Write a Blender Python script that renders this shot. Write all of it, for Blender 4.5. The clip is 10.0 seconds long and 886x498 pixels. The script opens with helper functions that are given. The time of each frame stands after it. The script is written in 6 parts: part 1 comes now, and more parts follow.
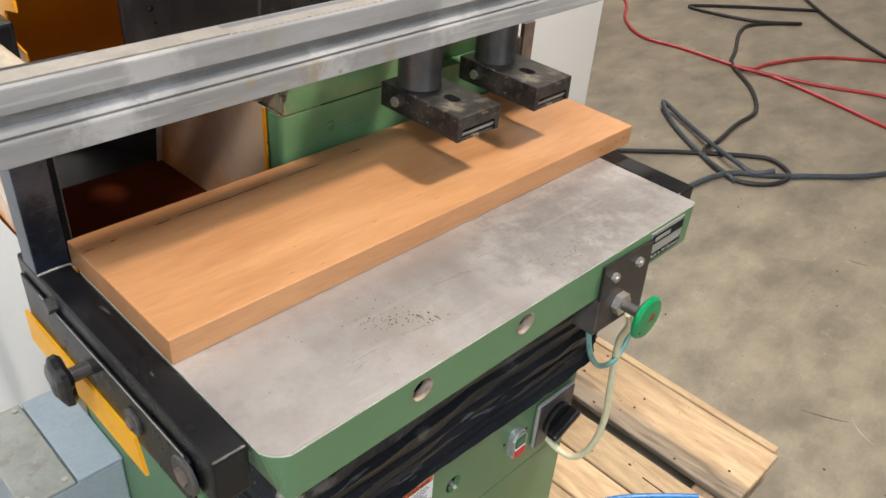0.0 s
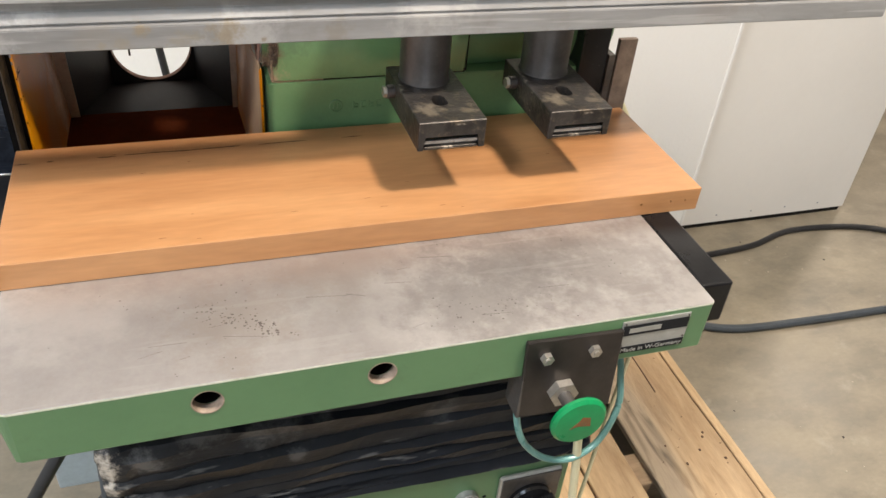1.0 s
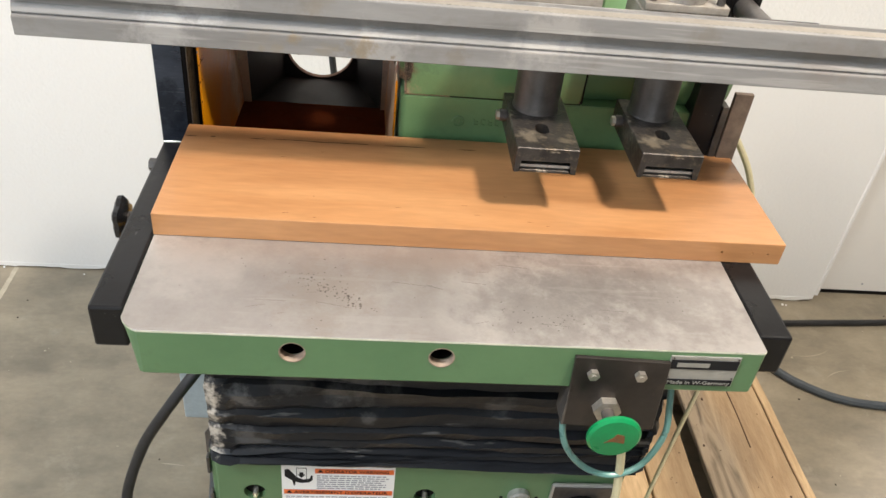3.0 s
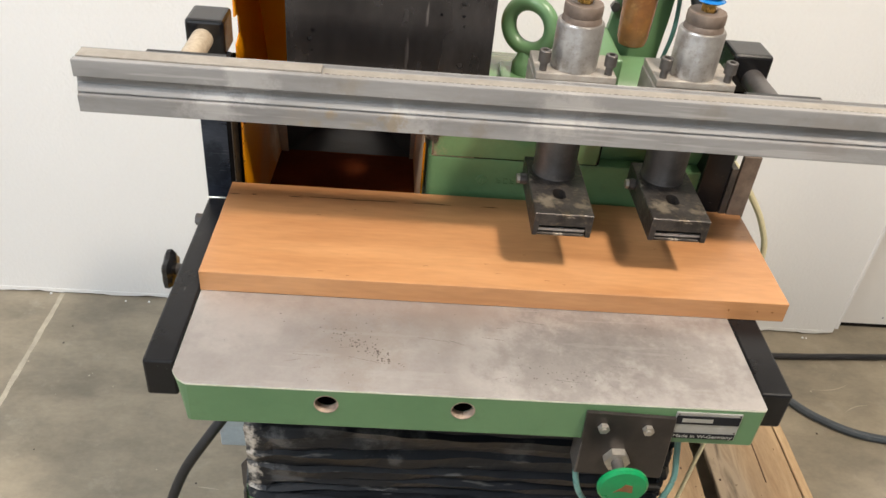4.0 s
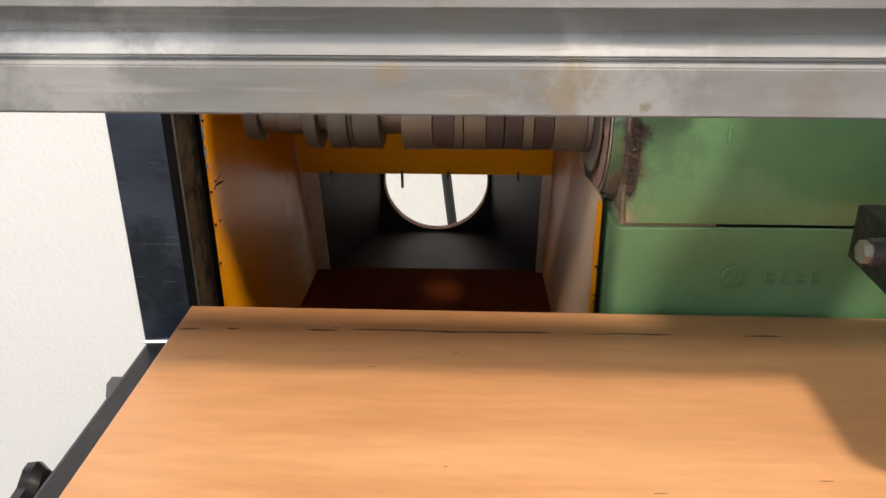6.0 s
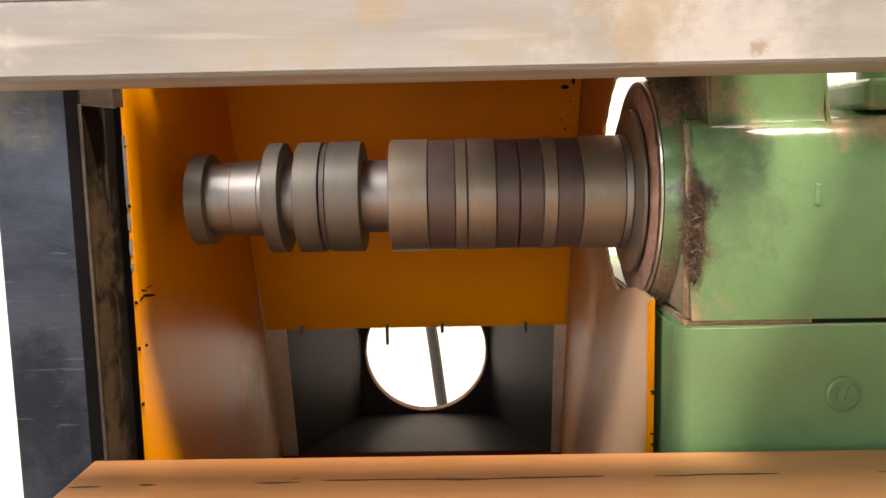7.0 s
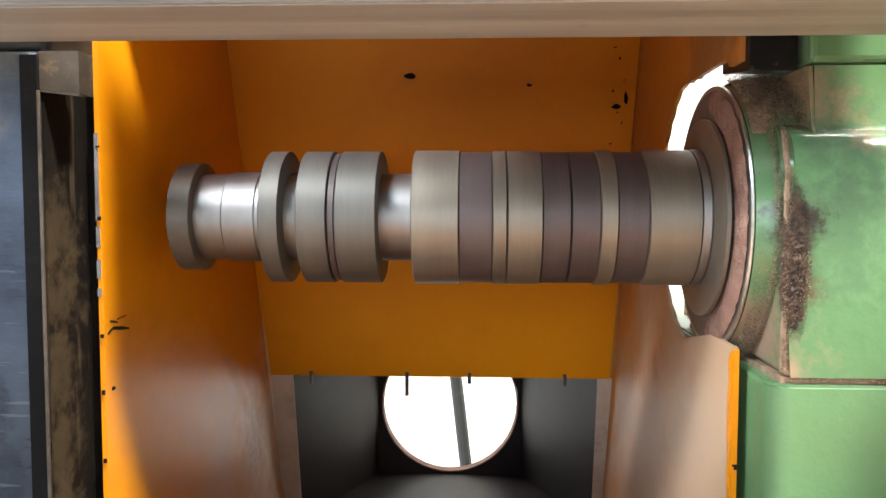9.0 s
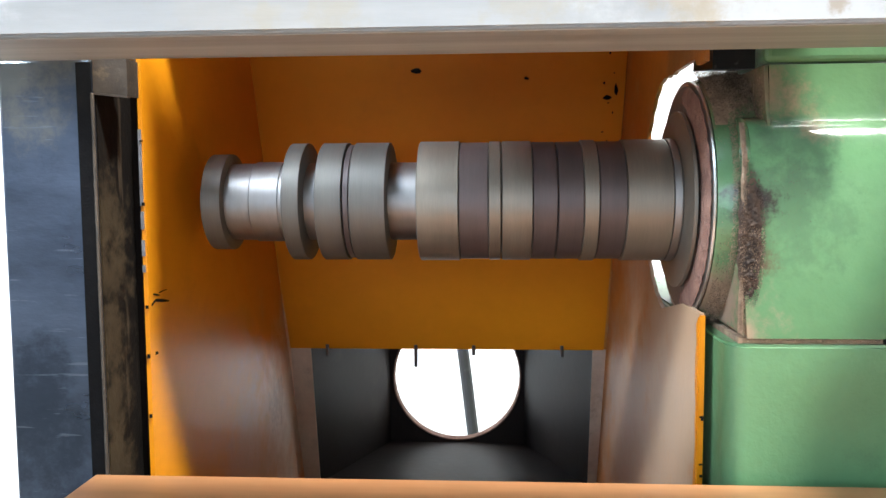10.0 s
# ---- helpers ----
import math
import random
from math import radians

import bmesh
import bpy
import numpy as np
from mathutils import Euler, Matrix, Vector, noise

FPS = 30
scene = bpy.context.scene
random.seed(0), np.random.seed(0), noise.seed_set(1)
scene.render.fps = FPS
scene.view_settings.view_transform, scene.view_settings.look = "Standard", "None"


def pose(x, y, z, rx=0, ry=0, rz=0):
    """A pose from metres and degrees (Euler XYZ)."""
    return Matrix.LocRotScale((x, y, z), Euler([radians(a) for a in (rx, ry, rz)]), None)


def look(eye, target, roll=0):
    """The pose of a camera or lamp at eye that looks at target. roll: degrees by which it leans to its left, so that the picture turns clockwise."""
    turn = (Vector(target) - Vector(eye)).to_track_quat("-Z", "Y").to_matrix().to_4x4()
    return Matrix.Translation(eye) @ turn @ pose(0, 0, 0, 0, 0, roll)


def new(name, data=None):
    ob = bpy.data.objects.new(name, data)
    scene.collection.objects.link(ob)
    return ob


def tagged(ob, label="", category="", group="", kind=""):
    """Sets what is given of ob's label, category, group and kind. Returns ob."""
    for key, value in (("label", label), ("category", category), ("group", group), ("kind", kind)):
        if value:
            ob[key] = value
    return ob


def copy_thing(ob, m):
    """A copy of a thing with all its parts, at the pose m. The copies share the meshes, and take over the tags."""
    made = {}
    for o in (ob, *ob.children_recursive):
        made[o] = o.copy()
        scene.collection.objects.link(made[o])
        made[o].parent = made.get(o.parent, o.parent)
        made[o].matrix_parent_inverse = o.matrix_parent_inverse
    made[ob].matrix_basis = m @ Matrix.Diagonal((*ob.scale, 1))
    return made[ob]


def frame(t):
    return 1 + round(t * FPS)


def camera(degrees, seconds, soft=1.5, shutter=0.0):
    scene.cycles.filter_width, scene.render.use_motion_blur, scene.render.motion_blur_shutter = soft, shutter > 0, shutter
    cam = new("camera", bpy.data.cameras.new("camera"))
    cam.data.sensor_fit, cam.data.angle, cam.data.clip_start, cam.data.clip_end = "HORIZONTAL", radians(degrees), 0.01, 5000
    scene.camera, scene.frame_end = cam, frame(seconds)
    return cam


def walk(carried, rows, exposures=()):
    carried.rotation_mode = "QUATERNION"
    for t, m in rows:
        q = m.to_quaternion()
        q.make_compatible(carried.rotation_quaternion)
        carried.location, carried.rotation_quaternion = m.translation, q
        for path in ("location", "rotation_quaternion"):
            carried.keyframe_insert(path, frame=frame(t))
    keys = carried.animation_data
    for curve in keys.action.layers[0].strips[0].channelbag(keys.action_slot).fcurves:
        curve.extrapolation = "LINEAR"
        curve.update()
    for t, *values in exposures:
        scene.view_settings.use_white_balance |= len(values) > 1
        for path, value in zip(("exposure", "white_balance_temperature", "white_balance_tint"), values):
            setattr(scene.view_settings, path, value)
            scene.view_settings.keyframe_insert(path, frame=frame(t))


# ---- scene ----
cam = camera(57.71, 10.0, 1.5, 0.0)
TZ = 1.017   # height of the work table's top over the floor
PATH = [
    (0, (-0.6716, -0.4583, 0.6190), (-0.0622, 0.1018, 0.0577), 4.74),
    (0.3, (-0.5272, -0.5604, 0.6095), (-0.0209, 0.0869, 0.0396), 5.15),
    (0.5, (-0.4147, -0.5815, 0.6072), (0.0205, 0.1046, 0.0242), 5.60),
    (1, (-0.1743, -0.5893, 0.5959), (0.1095, 0.1635, 0.0020), 5.63),
    (1.5, (-0.0547, -0.7077, 0.6173), (0.1349, 0.0678, 0.0151), 5.31),
    (2, (-0.0975, -0.7272, 0.5980), (0.0401, 0.0614, -0.0013), 5.37),
    (2.5, (-0.1049, -0.7243, 0.6059), (0.0027, 0.0705, 0.0086), 5.87),
    (3, (-0.1034, -0.7053, 0.6657), (-0.0103, 0.0923, 0.0698), 6.74),
    (3.2, (-0.1076, -0.7061, 0.7165), (-0.0206, 0.0892, 0.1166), 6.78),
    (4.3, (-0.1087, -0.7406, 0.7902), (-0.0572, 0.0687, 0.2050), 5.49),
    (4.5, (-0.1179, -0.7081, 0.8069), (-0.0690, 0.0883, 0.2042), 5.39),
    (5, (-0.0882, -0.5777, 0.7587), (-0.0689, 0.2358, 0.1774), 3.57),
    (5.2, (-0.0762, -0.4778, 0.7068), (-0.0747, 0.3507, 0.1468), 2.43),
    (5.5, (-0.1040, -0.3044, 0.5790), (-0.1392, 0.5426, 0.0485), 0.62),
    (5.6, (-0.1220, -0.2565, 0.5127), (-0.1636, 0.6048, 0.0063), 0.11),
    (5.7, (-0.1392, -0.2140, 0.4567), (-0.1853, 0.6591, -0.0287), -0.03),
    (6.8, (-0.1824, -0.0165, 0.2172), (-0.1996, 0.9691, 0.0495), -1.41),
    (7, (-0.1847, 0.0016, 0.2058), (-0.2016, 0.9937, 0.0814), -1.19),
    (7.5, (-0.1972, 0.0588, 0.1971), (-0.2237, 1.0567, 0.1376), -0.38),
    (8, (-0.1941, 0.0848, 0.1882), (-0.2332, 1.0830, 0.1439), 0.23),
    (8.5, (-0.1883, 0.0853, 0.1879), (-0.2310, 1.0830, 0.1364), 0.21),
    (9, (-0.1903, 0.0870, 0.1856), (-0.2381, 1.0839, 0.1238), 0.08),
    (9.5, (-0.1841, 0.0673, 0.1947), (-0.2360, 1.0636, 0.1260), 0.00),
    (10, (-0.1824, 0.0340, 0.1861), (-0.2442, 1.0289, 0.1055), -0.35),
]
EXPOSURE = [(0.0, -0.08, 6300, 12), (0.5, -0.03, 6900, 12), (1.0, -0.02, 6600, 12), (3.0, 0.01, 6600, 11), (4.3, -0.15, 6650, 12), (5.0, -0.16, 6650, 12), (5.6, -0.18, 6600, 13), (6.8, 0.78, 7500, 16), (7.0, 0.87, 7800, 19), (7.5, 0.99, 8300, 21), (8.0, 1.23, 8100, 21), (8.5, 1.34, 7700, 20), (9.0, 1.44, 6250, 9), (9.5, 1.32, 5900, 9), (10.0, 1.22, 5700, 7)]
walk(cam, [(t, look((e[0], e[1], e[2] + TZ), (g[0], g[1], g[2] + TZ), r)) for t, e, g, r in PATH], EXPOSURE)

# ---------------------------------------------------------------- light
scene.view_settings.exposure = 0.0
world = bpy.data.worlds.new("world")
scene.world = world
world.use_nodes = True
world.node_tree.nodes["Background"].inputs["Color"].default_value = (0.75, 0.82, 1.0, 1)
world.node_tree.nodes["Background"].inputs["Strength"].default_value = 0.03


def area_lamp(name, eye, target, size, watts, colour, shape="DISK", size_y=None):
    data = bpy.data.lights.new(name, "AREA")
    data.shape, data.size, data.energy, data.color = shape, size, watts, colour
    if size_y:
        data.size_y = size_y
    ob = new(name, data)
    ob.matrix_world = look(eye, target)
    return ob


KEY = Vector((0.34, -0.29, 1.0))
HALL_H = 4.8
key_at = Vector((0.05, 0.2, TZ)) + KEY * 2.8
# key: direction taken from the cast shadows, its fixture unseen
area_lamp("unseen_overhead_lamp", key_at, (0.05, 0.2, TZ), 0.33, 145, (1.0, 0.9, 0.765))
# the rest are unseen fills, added to brighten floor, walls and front faces
area_lamp("overhead_fill_lamp", (-3.0, -2.0, 4.5), (-3.0, -2.0, 0), 2.6, 215, (0.67, 0.835, 1.0), "RECTANGLE", 2.4)
area_lamp("unseen_overhead_lamp", (-2.7, -1.6, 4.5), (-2.7, -1.6, 0), 0.6, 125, (1.0, 0.93, 0.84))
area_lamp("overhead_fill_lamp", (4.4, -1.0, 4.5), (4.4, -1.0, 0), 3.0, 12, (1.0, 0.88, 0.74), "RECTANGLE", 2.4)
area_lamp("front_fill_lamp", (-1.4, -7.9, 2.0), (-1.4, 0, 1.7), 4.6, 70, (0.78, 0.89, 1.0), "RECTANGLE", 3.4)
area_lamp("unseen_overhead_lamp", (4.8, 3.4, 4.4), (4.8, 3.4, 0), 0.6, 190, (1.0, 0.9, 0.78))

# ---------------------------------------------------------------- materials


def mat(name, c1, c2=None, rough=0.5, metal=0.0, scale=6.0, fine=90.0, bump=0.15, stretch=(1, 1, 1), dirt=None, dirt_amount=0.4,
        rough_var=0.12, island=0.0, spec=0.5, coat=0.0, dist=0.002, spots=(), grain=0.16, scratch=None):
    """Two scales of variation: broad tone c1 to c2, fine grain in tone, gloss and relief, and patches of dirt with edges of their own."""
    m = bpy.data.materials.new(name)
    m.use_nodes = True
    nt, nd = m.node_tree, m.node_tree.nodes
    b = nd["Principled BSDF"]
    c2 = c2 or tuple(v * 0.8 for v in c1)

    def put(kind, **kw):
        n = nd.new(kind)
        for k, v in kw.items():
            n.inputs[k].default_value = v
        return n
    tc = nd.new("ShaderNodeTexCoord")
    mp = nd.new("ShaderNodeMapping")
    mp.inputs["Scale"].default_value = stretch
    nt.links.new(tc.outputs["Object"], mp.inputs["Vector"])
    big = put("ShaderNodeTexNoise", Scale=scale, Detail=5.0, Roughness=0.6)
    sml = put("ShaderNodeTexNoise", Scale=fine, Detail=4.0, Roughness=0.65)
    for n in (big, sml):
        nt.links.new(mp.outputs["Vector"], n.inputs["Vector"])
    ramp = nd.new("ShaderNodeValToRGB")
    ramp.color_ramp.elements[0].position, ramp.color_ramp.elements[1].position = 0.32, 0.68
    ramp.color_ramp.elements[0].color, ramp.color_ramp.elements[1].color = (*c2, 1), (*c1, 1)
    nt.links.new(big.outputs["Fac"], ramp.inputs["Fac"])
    col = ramp.outputs["Color"]
    g = nd.new("ShaderNodeMapRange")
    g.inputs["To Min"].default_value, g.inputs["To Max"].default_value = 1 - grain, 1 + grain
    nt.links.new(sml.outputs["Fac"], g.inputs["Value"])
    mul = nd.new("ShaderNodeMix")
    mul.data_type, mul.blend_type = "RGBA", "MULTIPLY"
    mul.inputs[0].default_value = 1.0
    nt.links.new(col, mul.inputs[6])
    nt.links.new(g.outputs["Result"], mul.inputs[7])
    col = mul.outputs[2]
    if dirt:
        dn = put("ShaderNodeTexNoise", Scale=scale * 2.3, Detail=8.0, Roughness=0.7)
        nt.links.new(tc.outputs["Object"], dn.inputs["Vector"])
        dr = nd.new("ShaderNodeValToRGB")
        dr.color_ramp.elements[0].position, dr.color_ramp.elements[1].position = 0.62 - 0.2 * dirt_amount, 0.72
        nt.links.new(dn.outputs["Fac"], dr.inputs["Fac"])
        fac = nd.new("ShaderNodeMath")
        fac.operation = "MULTIPLY"
        fac.inputs[1].default_value = min(1.0, dirt_amount * 1.4)
        nt.links.new(dr.outputs["Color"], fac.inputs[0])
        mx = nd.new("ShaderNodeMix")
        mx.data_type = "RGBA"
        nt.links.new(fac.outputs[0], mx.inputs[0])
        nt.links.new(col, mx.inputs[6])
        mx.inputs[7].default_value = (*dirt, 1)
        col = mx.outputs[2]
    for centre, radius, ragged, tone, amount in spots:   # a stain, film of dust or painted sheen with a ragged edge, round one place
        vd = nd.new("ShaderNodeVectorMath")
        vd.operation = "DISTANCE"
        nt.links.new(tc.outputs["Object"], vd.inputs[0])
        vd.inputs[1].default_value = centre
        rn = put("ShaderNodeTexNoise", Scale=ragged, Detail=7.0, Roughness=0.7)
        nt.links.new(tc.outputs["Object"], rn.inputs["Vector"])
        rm = nd.new("ShaderNodeMapRange")
        rm.inputs["To Min"].default_value, rm.inputs["To Max"].default_value = -0.75 * radius, 0.75 * radius
        rm.inputs["From Min"].default_value, rm.inputs["From Max"].default_value = 0.25, 0.75
        nt.links.new(rn.outputs["Fac"], rm.inputs["Value"])
        ad = nd.new("ShaderNodeMath")
        ad.operation = "ADD"
        nt.links.new(vd.outputs["Value"], ad.inputs[0])
        nt.links.new(rm.outputs["Result"], ad.inputs[1])
        fo = nd.new("ShaderNodeMapRange")
        fo.interpolation_type = "SMOOTHSTEP"
        fo.inputs["From Min"].default_value, fo.inputs["From Max"].default_value = radius * 0.2, radius * 1.05
        fo.inputs["To Min"].default_value, fo.inputs["To Max"].default_value = amount, 0.0
        nt.links.new(ad.outputs[0], fo.inputs["Value"])
        sx = nd.new("ShaderNodeMix")
        sx.data_type = "RGBA"
        nt.links.new(fo.outputs["Result"], sx.inputs[0])
        nt.links.new(col, sx.inputs[6])
        sx.inputs[7].default_value = (*tone, 1)
        col = sx.outputs[2]
    if scratch:   # thin rubbed lines: tone, density, stretch, how rare, how strong
        tone, dense, pull, rare, amount = scratch
        sm = nd.new("ShaderNodeMapping")
        sm.inputs["Scale"].default_value = pull
        sm.inputs["Rotation"].default_value = (0.05, 0.04, 0.07)
        nt.links.new(tc.outputs["Object"], sm.inputs["Vector"])
        sn = put("ShaderNodeTexNoise", Scale=dense, Detail=3.0, Roughness=0.55)
        nt.links.new(sm.outputs["Vector"], sn.inputs["Vector"])
        sr = nd.new("ShaderNodeMapRange")
        sr.inputs["From Min"].default_value, sr.inputs["From Max"].default_value = rare, rare + 0.05
        sr.inputs["To Max"].default_value = amount
        nt.links.new(sn.outputs["Fac"], sr.inputs["Value"])
        sk = nd.new("ShaderNodeMix")
        sk.data_type = "RGBA"
        nt.links.new(sr.outputs["Result"], sk.inputs[0])
        nt.links.new(col, sk.inputs[6])
        sk.inputs[7].default_value = (*tone, 1)
        col = sk.outputs[2]
    if island:
        oi = nd.new("ShaderNodeObjectInfo")
        r2 = nd.new("ShaderNodeMapRange")
        r2.inputs["To Min"].default_value, r2.inputs["To Max"].default_value = 1 - island, 1 + island
        nt.links.new(oi.outputs["Random"], r2.inputs["Value"])
        m2 = nd.new("ShaderNodeMix")
        m2.data_type, m2.blend_type = "RGBA", "MULTIPLY"
        m2.inputs[0].default_value = 1.0
        nt.links.new(col, m2.inputs[6])
        nt.links.new(r2.outputs["Result"], m2.inputs[7])
        col = m2.outputs[2]
    nt.links.new(col, b.inputs["Base Color"])
    rr = nd.new("ShaderNodeMapRange")
    rr.inputs["To Min"].default_value, rr.inputs["To Max"].default_value = max(0.03, rough - rough_var), min(1, rough + rough_var)
    nt.links.new(big.outputs["Fac"], rr.inputs["Value"])
    nt.links.new(rr.outputs["Result"], b.inputs["Roughness"])
    b.inputs["Metallic"].default_value = metal
    b.inputs["Specular IOR Level"].default_value = spec
    b.inputs["Coat Weight"].default_value = coat
    if bump:
        bp = nd.new("ShaderNodeBump")
        bp.inputs["Strength"].default_value, bp.inputs["Distance"].default_value = bump, dist
        nt.links.new(sml.outputs["Fac"], bp.inputs["Height"])
        nt.links.new(bp.outputs["Normal"], b.inputs["Normal"])
    return m



def stains(root, *rows):
    """Stains and painted sheen given from the table's front middle, turned into places in the thing that stands at
    root.
    """
    return tuple((tuple(c - r for c, r in zip(at, root)), radius, ragged, tone, amount) for at, radius, ragged, tone, amount in rows)


GREEN = mat("green_enamel", (0.113, 0.213, 0.102), (0.088, 0.18, 0.085), 0.38, grain=0.07, scale=5, fine=60, bump=0.1, dirt=(0.05, 0.075, 0.04), dirt_amount=0.25)
GREEN_CAST = mat("green_cast_paint", (0.122, 0.245, 0.114), (0.095, 0.203, 0.091), 0.32, grain=0.08, scale=9, fine=170, bump=0.2, dirt=(0.05, 0.09, 0.05), dirt_amount=0.3)
# widest spot darkens the barrel's top: dust, with shade put into its tone
HOUSING_PAINT = mat("oily_green_paint", (0.118, 0.224, 0.102), (0.09, 0.186, 0.083), 0.2, spec=0.5, coat=0.25, rough_var=0.06, scale=9, fine=75, bump=0.22, grain=0.09, dirt=(0.085, 0.155, 0.075), dirt_amount=0.3, spots=stains(
    (0.1, 0.6, -0.359),
    ((-0.034, 0.4435, 0.172), 0.042, 70, (0.055, 0.1, 0.055), 0.4), ((-0.03, 0.446, 0.212), 0.03, 70, (0.055, 0.095, 0.055), 0.4), ((-0.054, 0.4435, 0.18), 0.016, 80, (0.03, 0.022, 0.018), 1.0),
    ((-0.0535, 0.4435, 0.147), 0.015, 90, (0.09, 0.055, 0.035), 0.9), ((-0.052, 0.48, 0.24), 0.04, 50, (0.3, 0.215, 0.135), 0.95), ((-0.046, 0.46, 0.232), 0.013, 60, (0.3, 0.23, 0.15), 0.7),
    ((-0.058, 0.473, 0.122), 0.034, 40, (0.3, 0.21, 0.155), 0.9), ((0.042, 0.447, 0.222), 0.03, 30, (0.33, 0.22, 0.115), 0.9), ((-0.022, 0.447, 0.2135), 0.012, 60, (0.3, 0.2, 0.12), 0.6), ((0.1, 0.62, 0.26), 0.16, 12, (0.11, 0.105, 0.07), 0.8), ((-0.056, 0.4435, 0.112), 0.008, 70, (0.3, 0.21, 0.14), 0.7)))
# large dark spots on the right half paint dark reflections over oily stains
STEEL_TOP = mat("ground_cast_iron", (0.48, 0.452, 0.433), (0.318, 0.29, 0.275), 0.4, metal=0.6, scale=7, fine=240, bump=0.05, grain=0.08, dirt=(0.2, 0.17, 0.15), dirt_amount=0.22, scratch=((0.5, 0.475, 0.46), 70, (0.1, 1, 1), 0.62, 0.2), spots=(((0.13, -0.13, 0.07), 0.13, 26, (0.2, 0.18, 0.17), 0.45), ((0.2, -0.06, 0.07), 0.13, 30, (0.2, 0.18, 0.17), 0.4), ((0.3, -0.1, 0.07), 0.12, 28, (0.23, 0.205, 0.19), 0.42), ((-0.33, -0.08, 0.07), 0.07, 20, (0.5, 0.46, 0.435), 0.5), ((-0.14, -0.12, 0.07), 0.09, 30, (0.36, 0.31, 0.27), 0.5), ((-0.02, -0.03, 0.07), 0.1, 18, (0.3, 0.25, 0.22), 0.45)))
BLACK_STEEL = mat("black_painted_steel", (0.009, 0.0092, 0.011), (0.0055, 0.0055, 0.006), 0.3, spec=0.3, scale=9, fine=60, bump=0.12, rough_var=0.16, dirt=(0.05, 0.044, 0.04), dirt_amount=0.14, scratch=((0.12, 0.115, 0.11), 110, (1, 0.2, 1), 0.68, 0.5))
# dark post; the blue in its colour stands in for reflected cool daylight
POST_STEEL = mat("sky_tinted_post_steel", (0.085, 0.105, 0.15), (0.04, 0.05, 0.074), 0.3, metal=0.85, scale=13, fine=120, bump=0.14, stretch=(0.5, 0.5, 1.4), grain=0.22, dirt=(0.02, 0.024, 0.034), dirt_amount=0.35, scratch=((0.2, 0.23, 0.28), 330, (0.1, 1, 1.3), 0.65, 0.3), spots=(((-0.012, 0.184, 0.325), 0.05, 34, (0.17, 0.165, 0.14), 0.7), ((-0.02, 0.184, 0.13), 0.05, 40, (0.02, 0.026, 0.04), 0.7)))
# near-black browns: the shade inside slot and bores is in the colour
SLOT_BROWN = mat("dark_recess_brown", (0.0085, 0.0065, 0.005), (0.004, 0.0032, 0.003), 0.7, spec=0.15, scale=16, fine=150, bump=0.3, dirt=(0.05, 0.036, 0.022), dirt_amount=0.25)
CHANNEL = mat("greasy_shaded_channel", (0.0075, 0.006, 0.005), (0.004, 0.0032, 0.003), 0.7, spec=0.1, scale=24, fine=150, bump=0.3, dirt=(0.03, 0.022, 0.014), dirt_amount=0.25, scratch=((0.06, 0.045, 0.03), 60, (1, 1, 0.1), 0.62, 0.6), spots=stains((-0.413, 0.25, -0.065), *(((-0.3834, 0.439, z), 0.03, 70, (0.05, 0.037, 0.022), 0.75) for z in (0.0, 0.035, 0.07, 0.105, 0.14, 0.17))))
NEAR_BLACK = mat("near_black_steel", (0.005, 0.005, 0.0055), (0.003, 0.003, 0.0035), 0.75, spec=0.06, scale=30, fine=150, bump=0.3, dirt=(0.014, 0.012, 0.01), dirt_amount=0.25)
BARE_EDGE = mat("rubbed_edge", (0.075, 0.058, 0.042), (0.03, 0.025, 0.02), 0.6, metal=0.2, scale=60, fine=200, bump=0.2)
BRACKET_STEEL = mat("browned_plate_steel", (0.055, 0.046, 0.042), (0.03, 0.026, 0.025), 0.34, metal=0.5, scale=12, fine=150, bump=0.1, dirt=(0.09, 0.07, 0.055), dirt_amount=0.2)
HOLE_RIM = mat("chipped_hole_rim", (0.4, 0.31, 0.24), (0.2, 0.15, 0.115), 0.7, scale=60, fine=220, bump=0.3)
DUSTY_ROD = mat("dusty_cream_rod", (0.46, 0.385, 0.29), (0.32, 0.26, 0.19), 0.6, scale=50, fine=200, bump=0.3, dirt=(0.15, 0.11, 0.075), dirt_amount=0.35)
CAP_BROWN = mat("dusty_brown_steel", (0.06, 0.047, 0.035), (0.03, 0.024, 0.019), 0.7, spec=0.2, scale=40, fine=160, bump=0.3, dirt=(0.16, 0.115, 0.07), dirt_amount=0.5)
CHIP_GREY = mat("bare_grey_primer", (0.2, 0.215, 0.25), (0.11, 0.115, 0.13), 0.6, scale=60, fine=200, bump=0.3)
PALE_EDGE = mat("rubbed_pale_edge", (0.64, 0.63, 0.54), (0.45, 0.48, 0.36), 0.5, scale=30, fine=200, bump=0.2, dirt=(0.12, 0.2, 0.09), dirt_amount=0.25)
DARK_METAL = mat("oiled_dark_steel", (0.16, 0.145, 0.135), (0.065, 0.06, 0.058), 0.45, metal=0.6, scale=16, fine=150, bump=0.3, dirt=(0.2, 0.15, 0.1), dirt_amount=0.3)
PLATE_METAL = mat("blackened_plate", (0.12, 0.11, 0.108), (0.045, 0.041, 0.041), 0.27, metal=0.85, scale=9, fine=130, bump=0.08, rough_var=0.16, stretch=(1, 1, 0.4), dirt=(0.12, 0.085, 0.062), dirt_amount=0.24, scratch=((0.36, 0.33, 0.31), 60, (1, 1, 0.12), 0.68, 0.6))
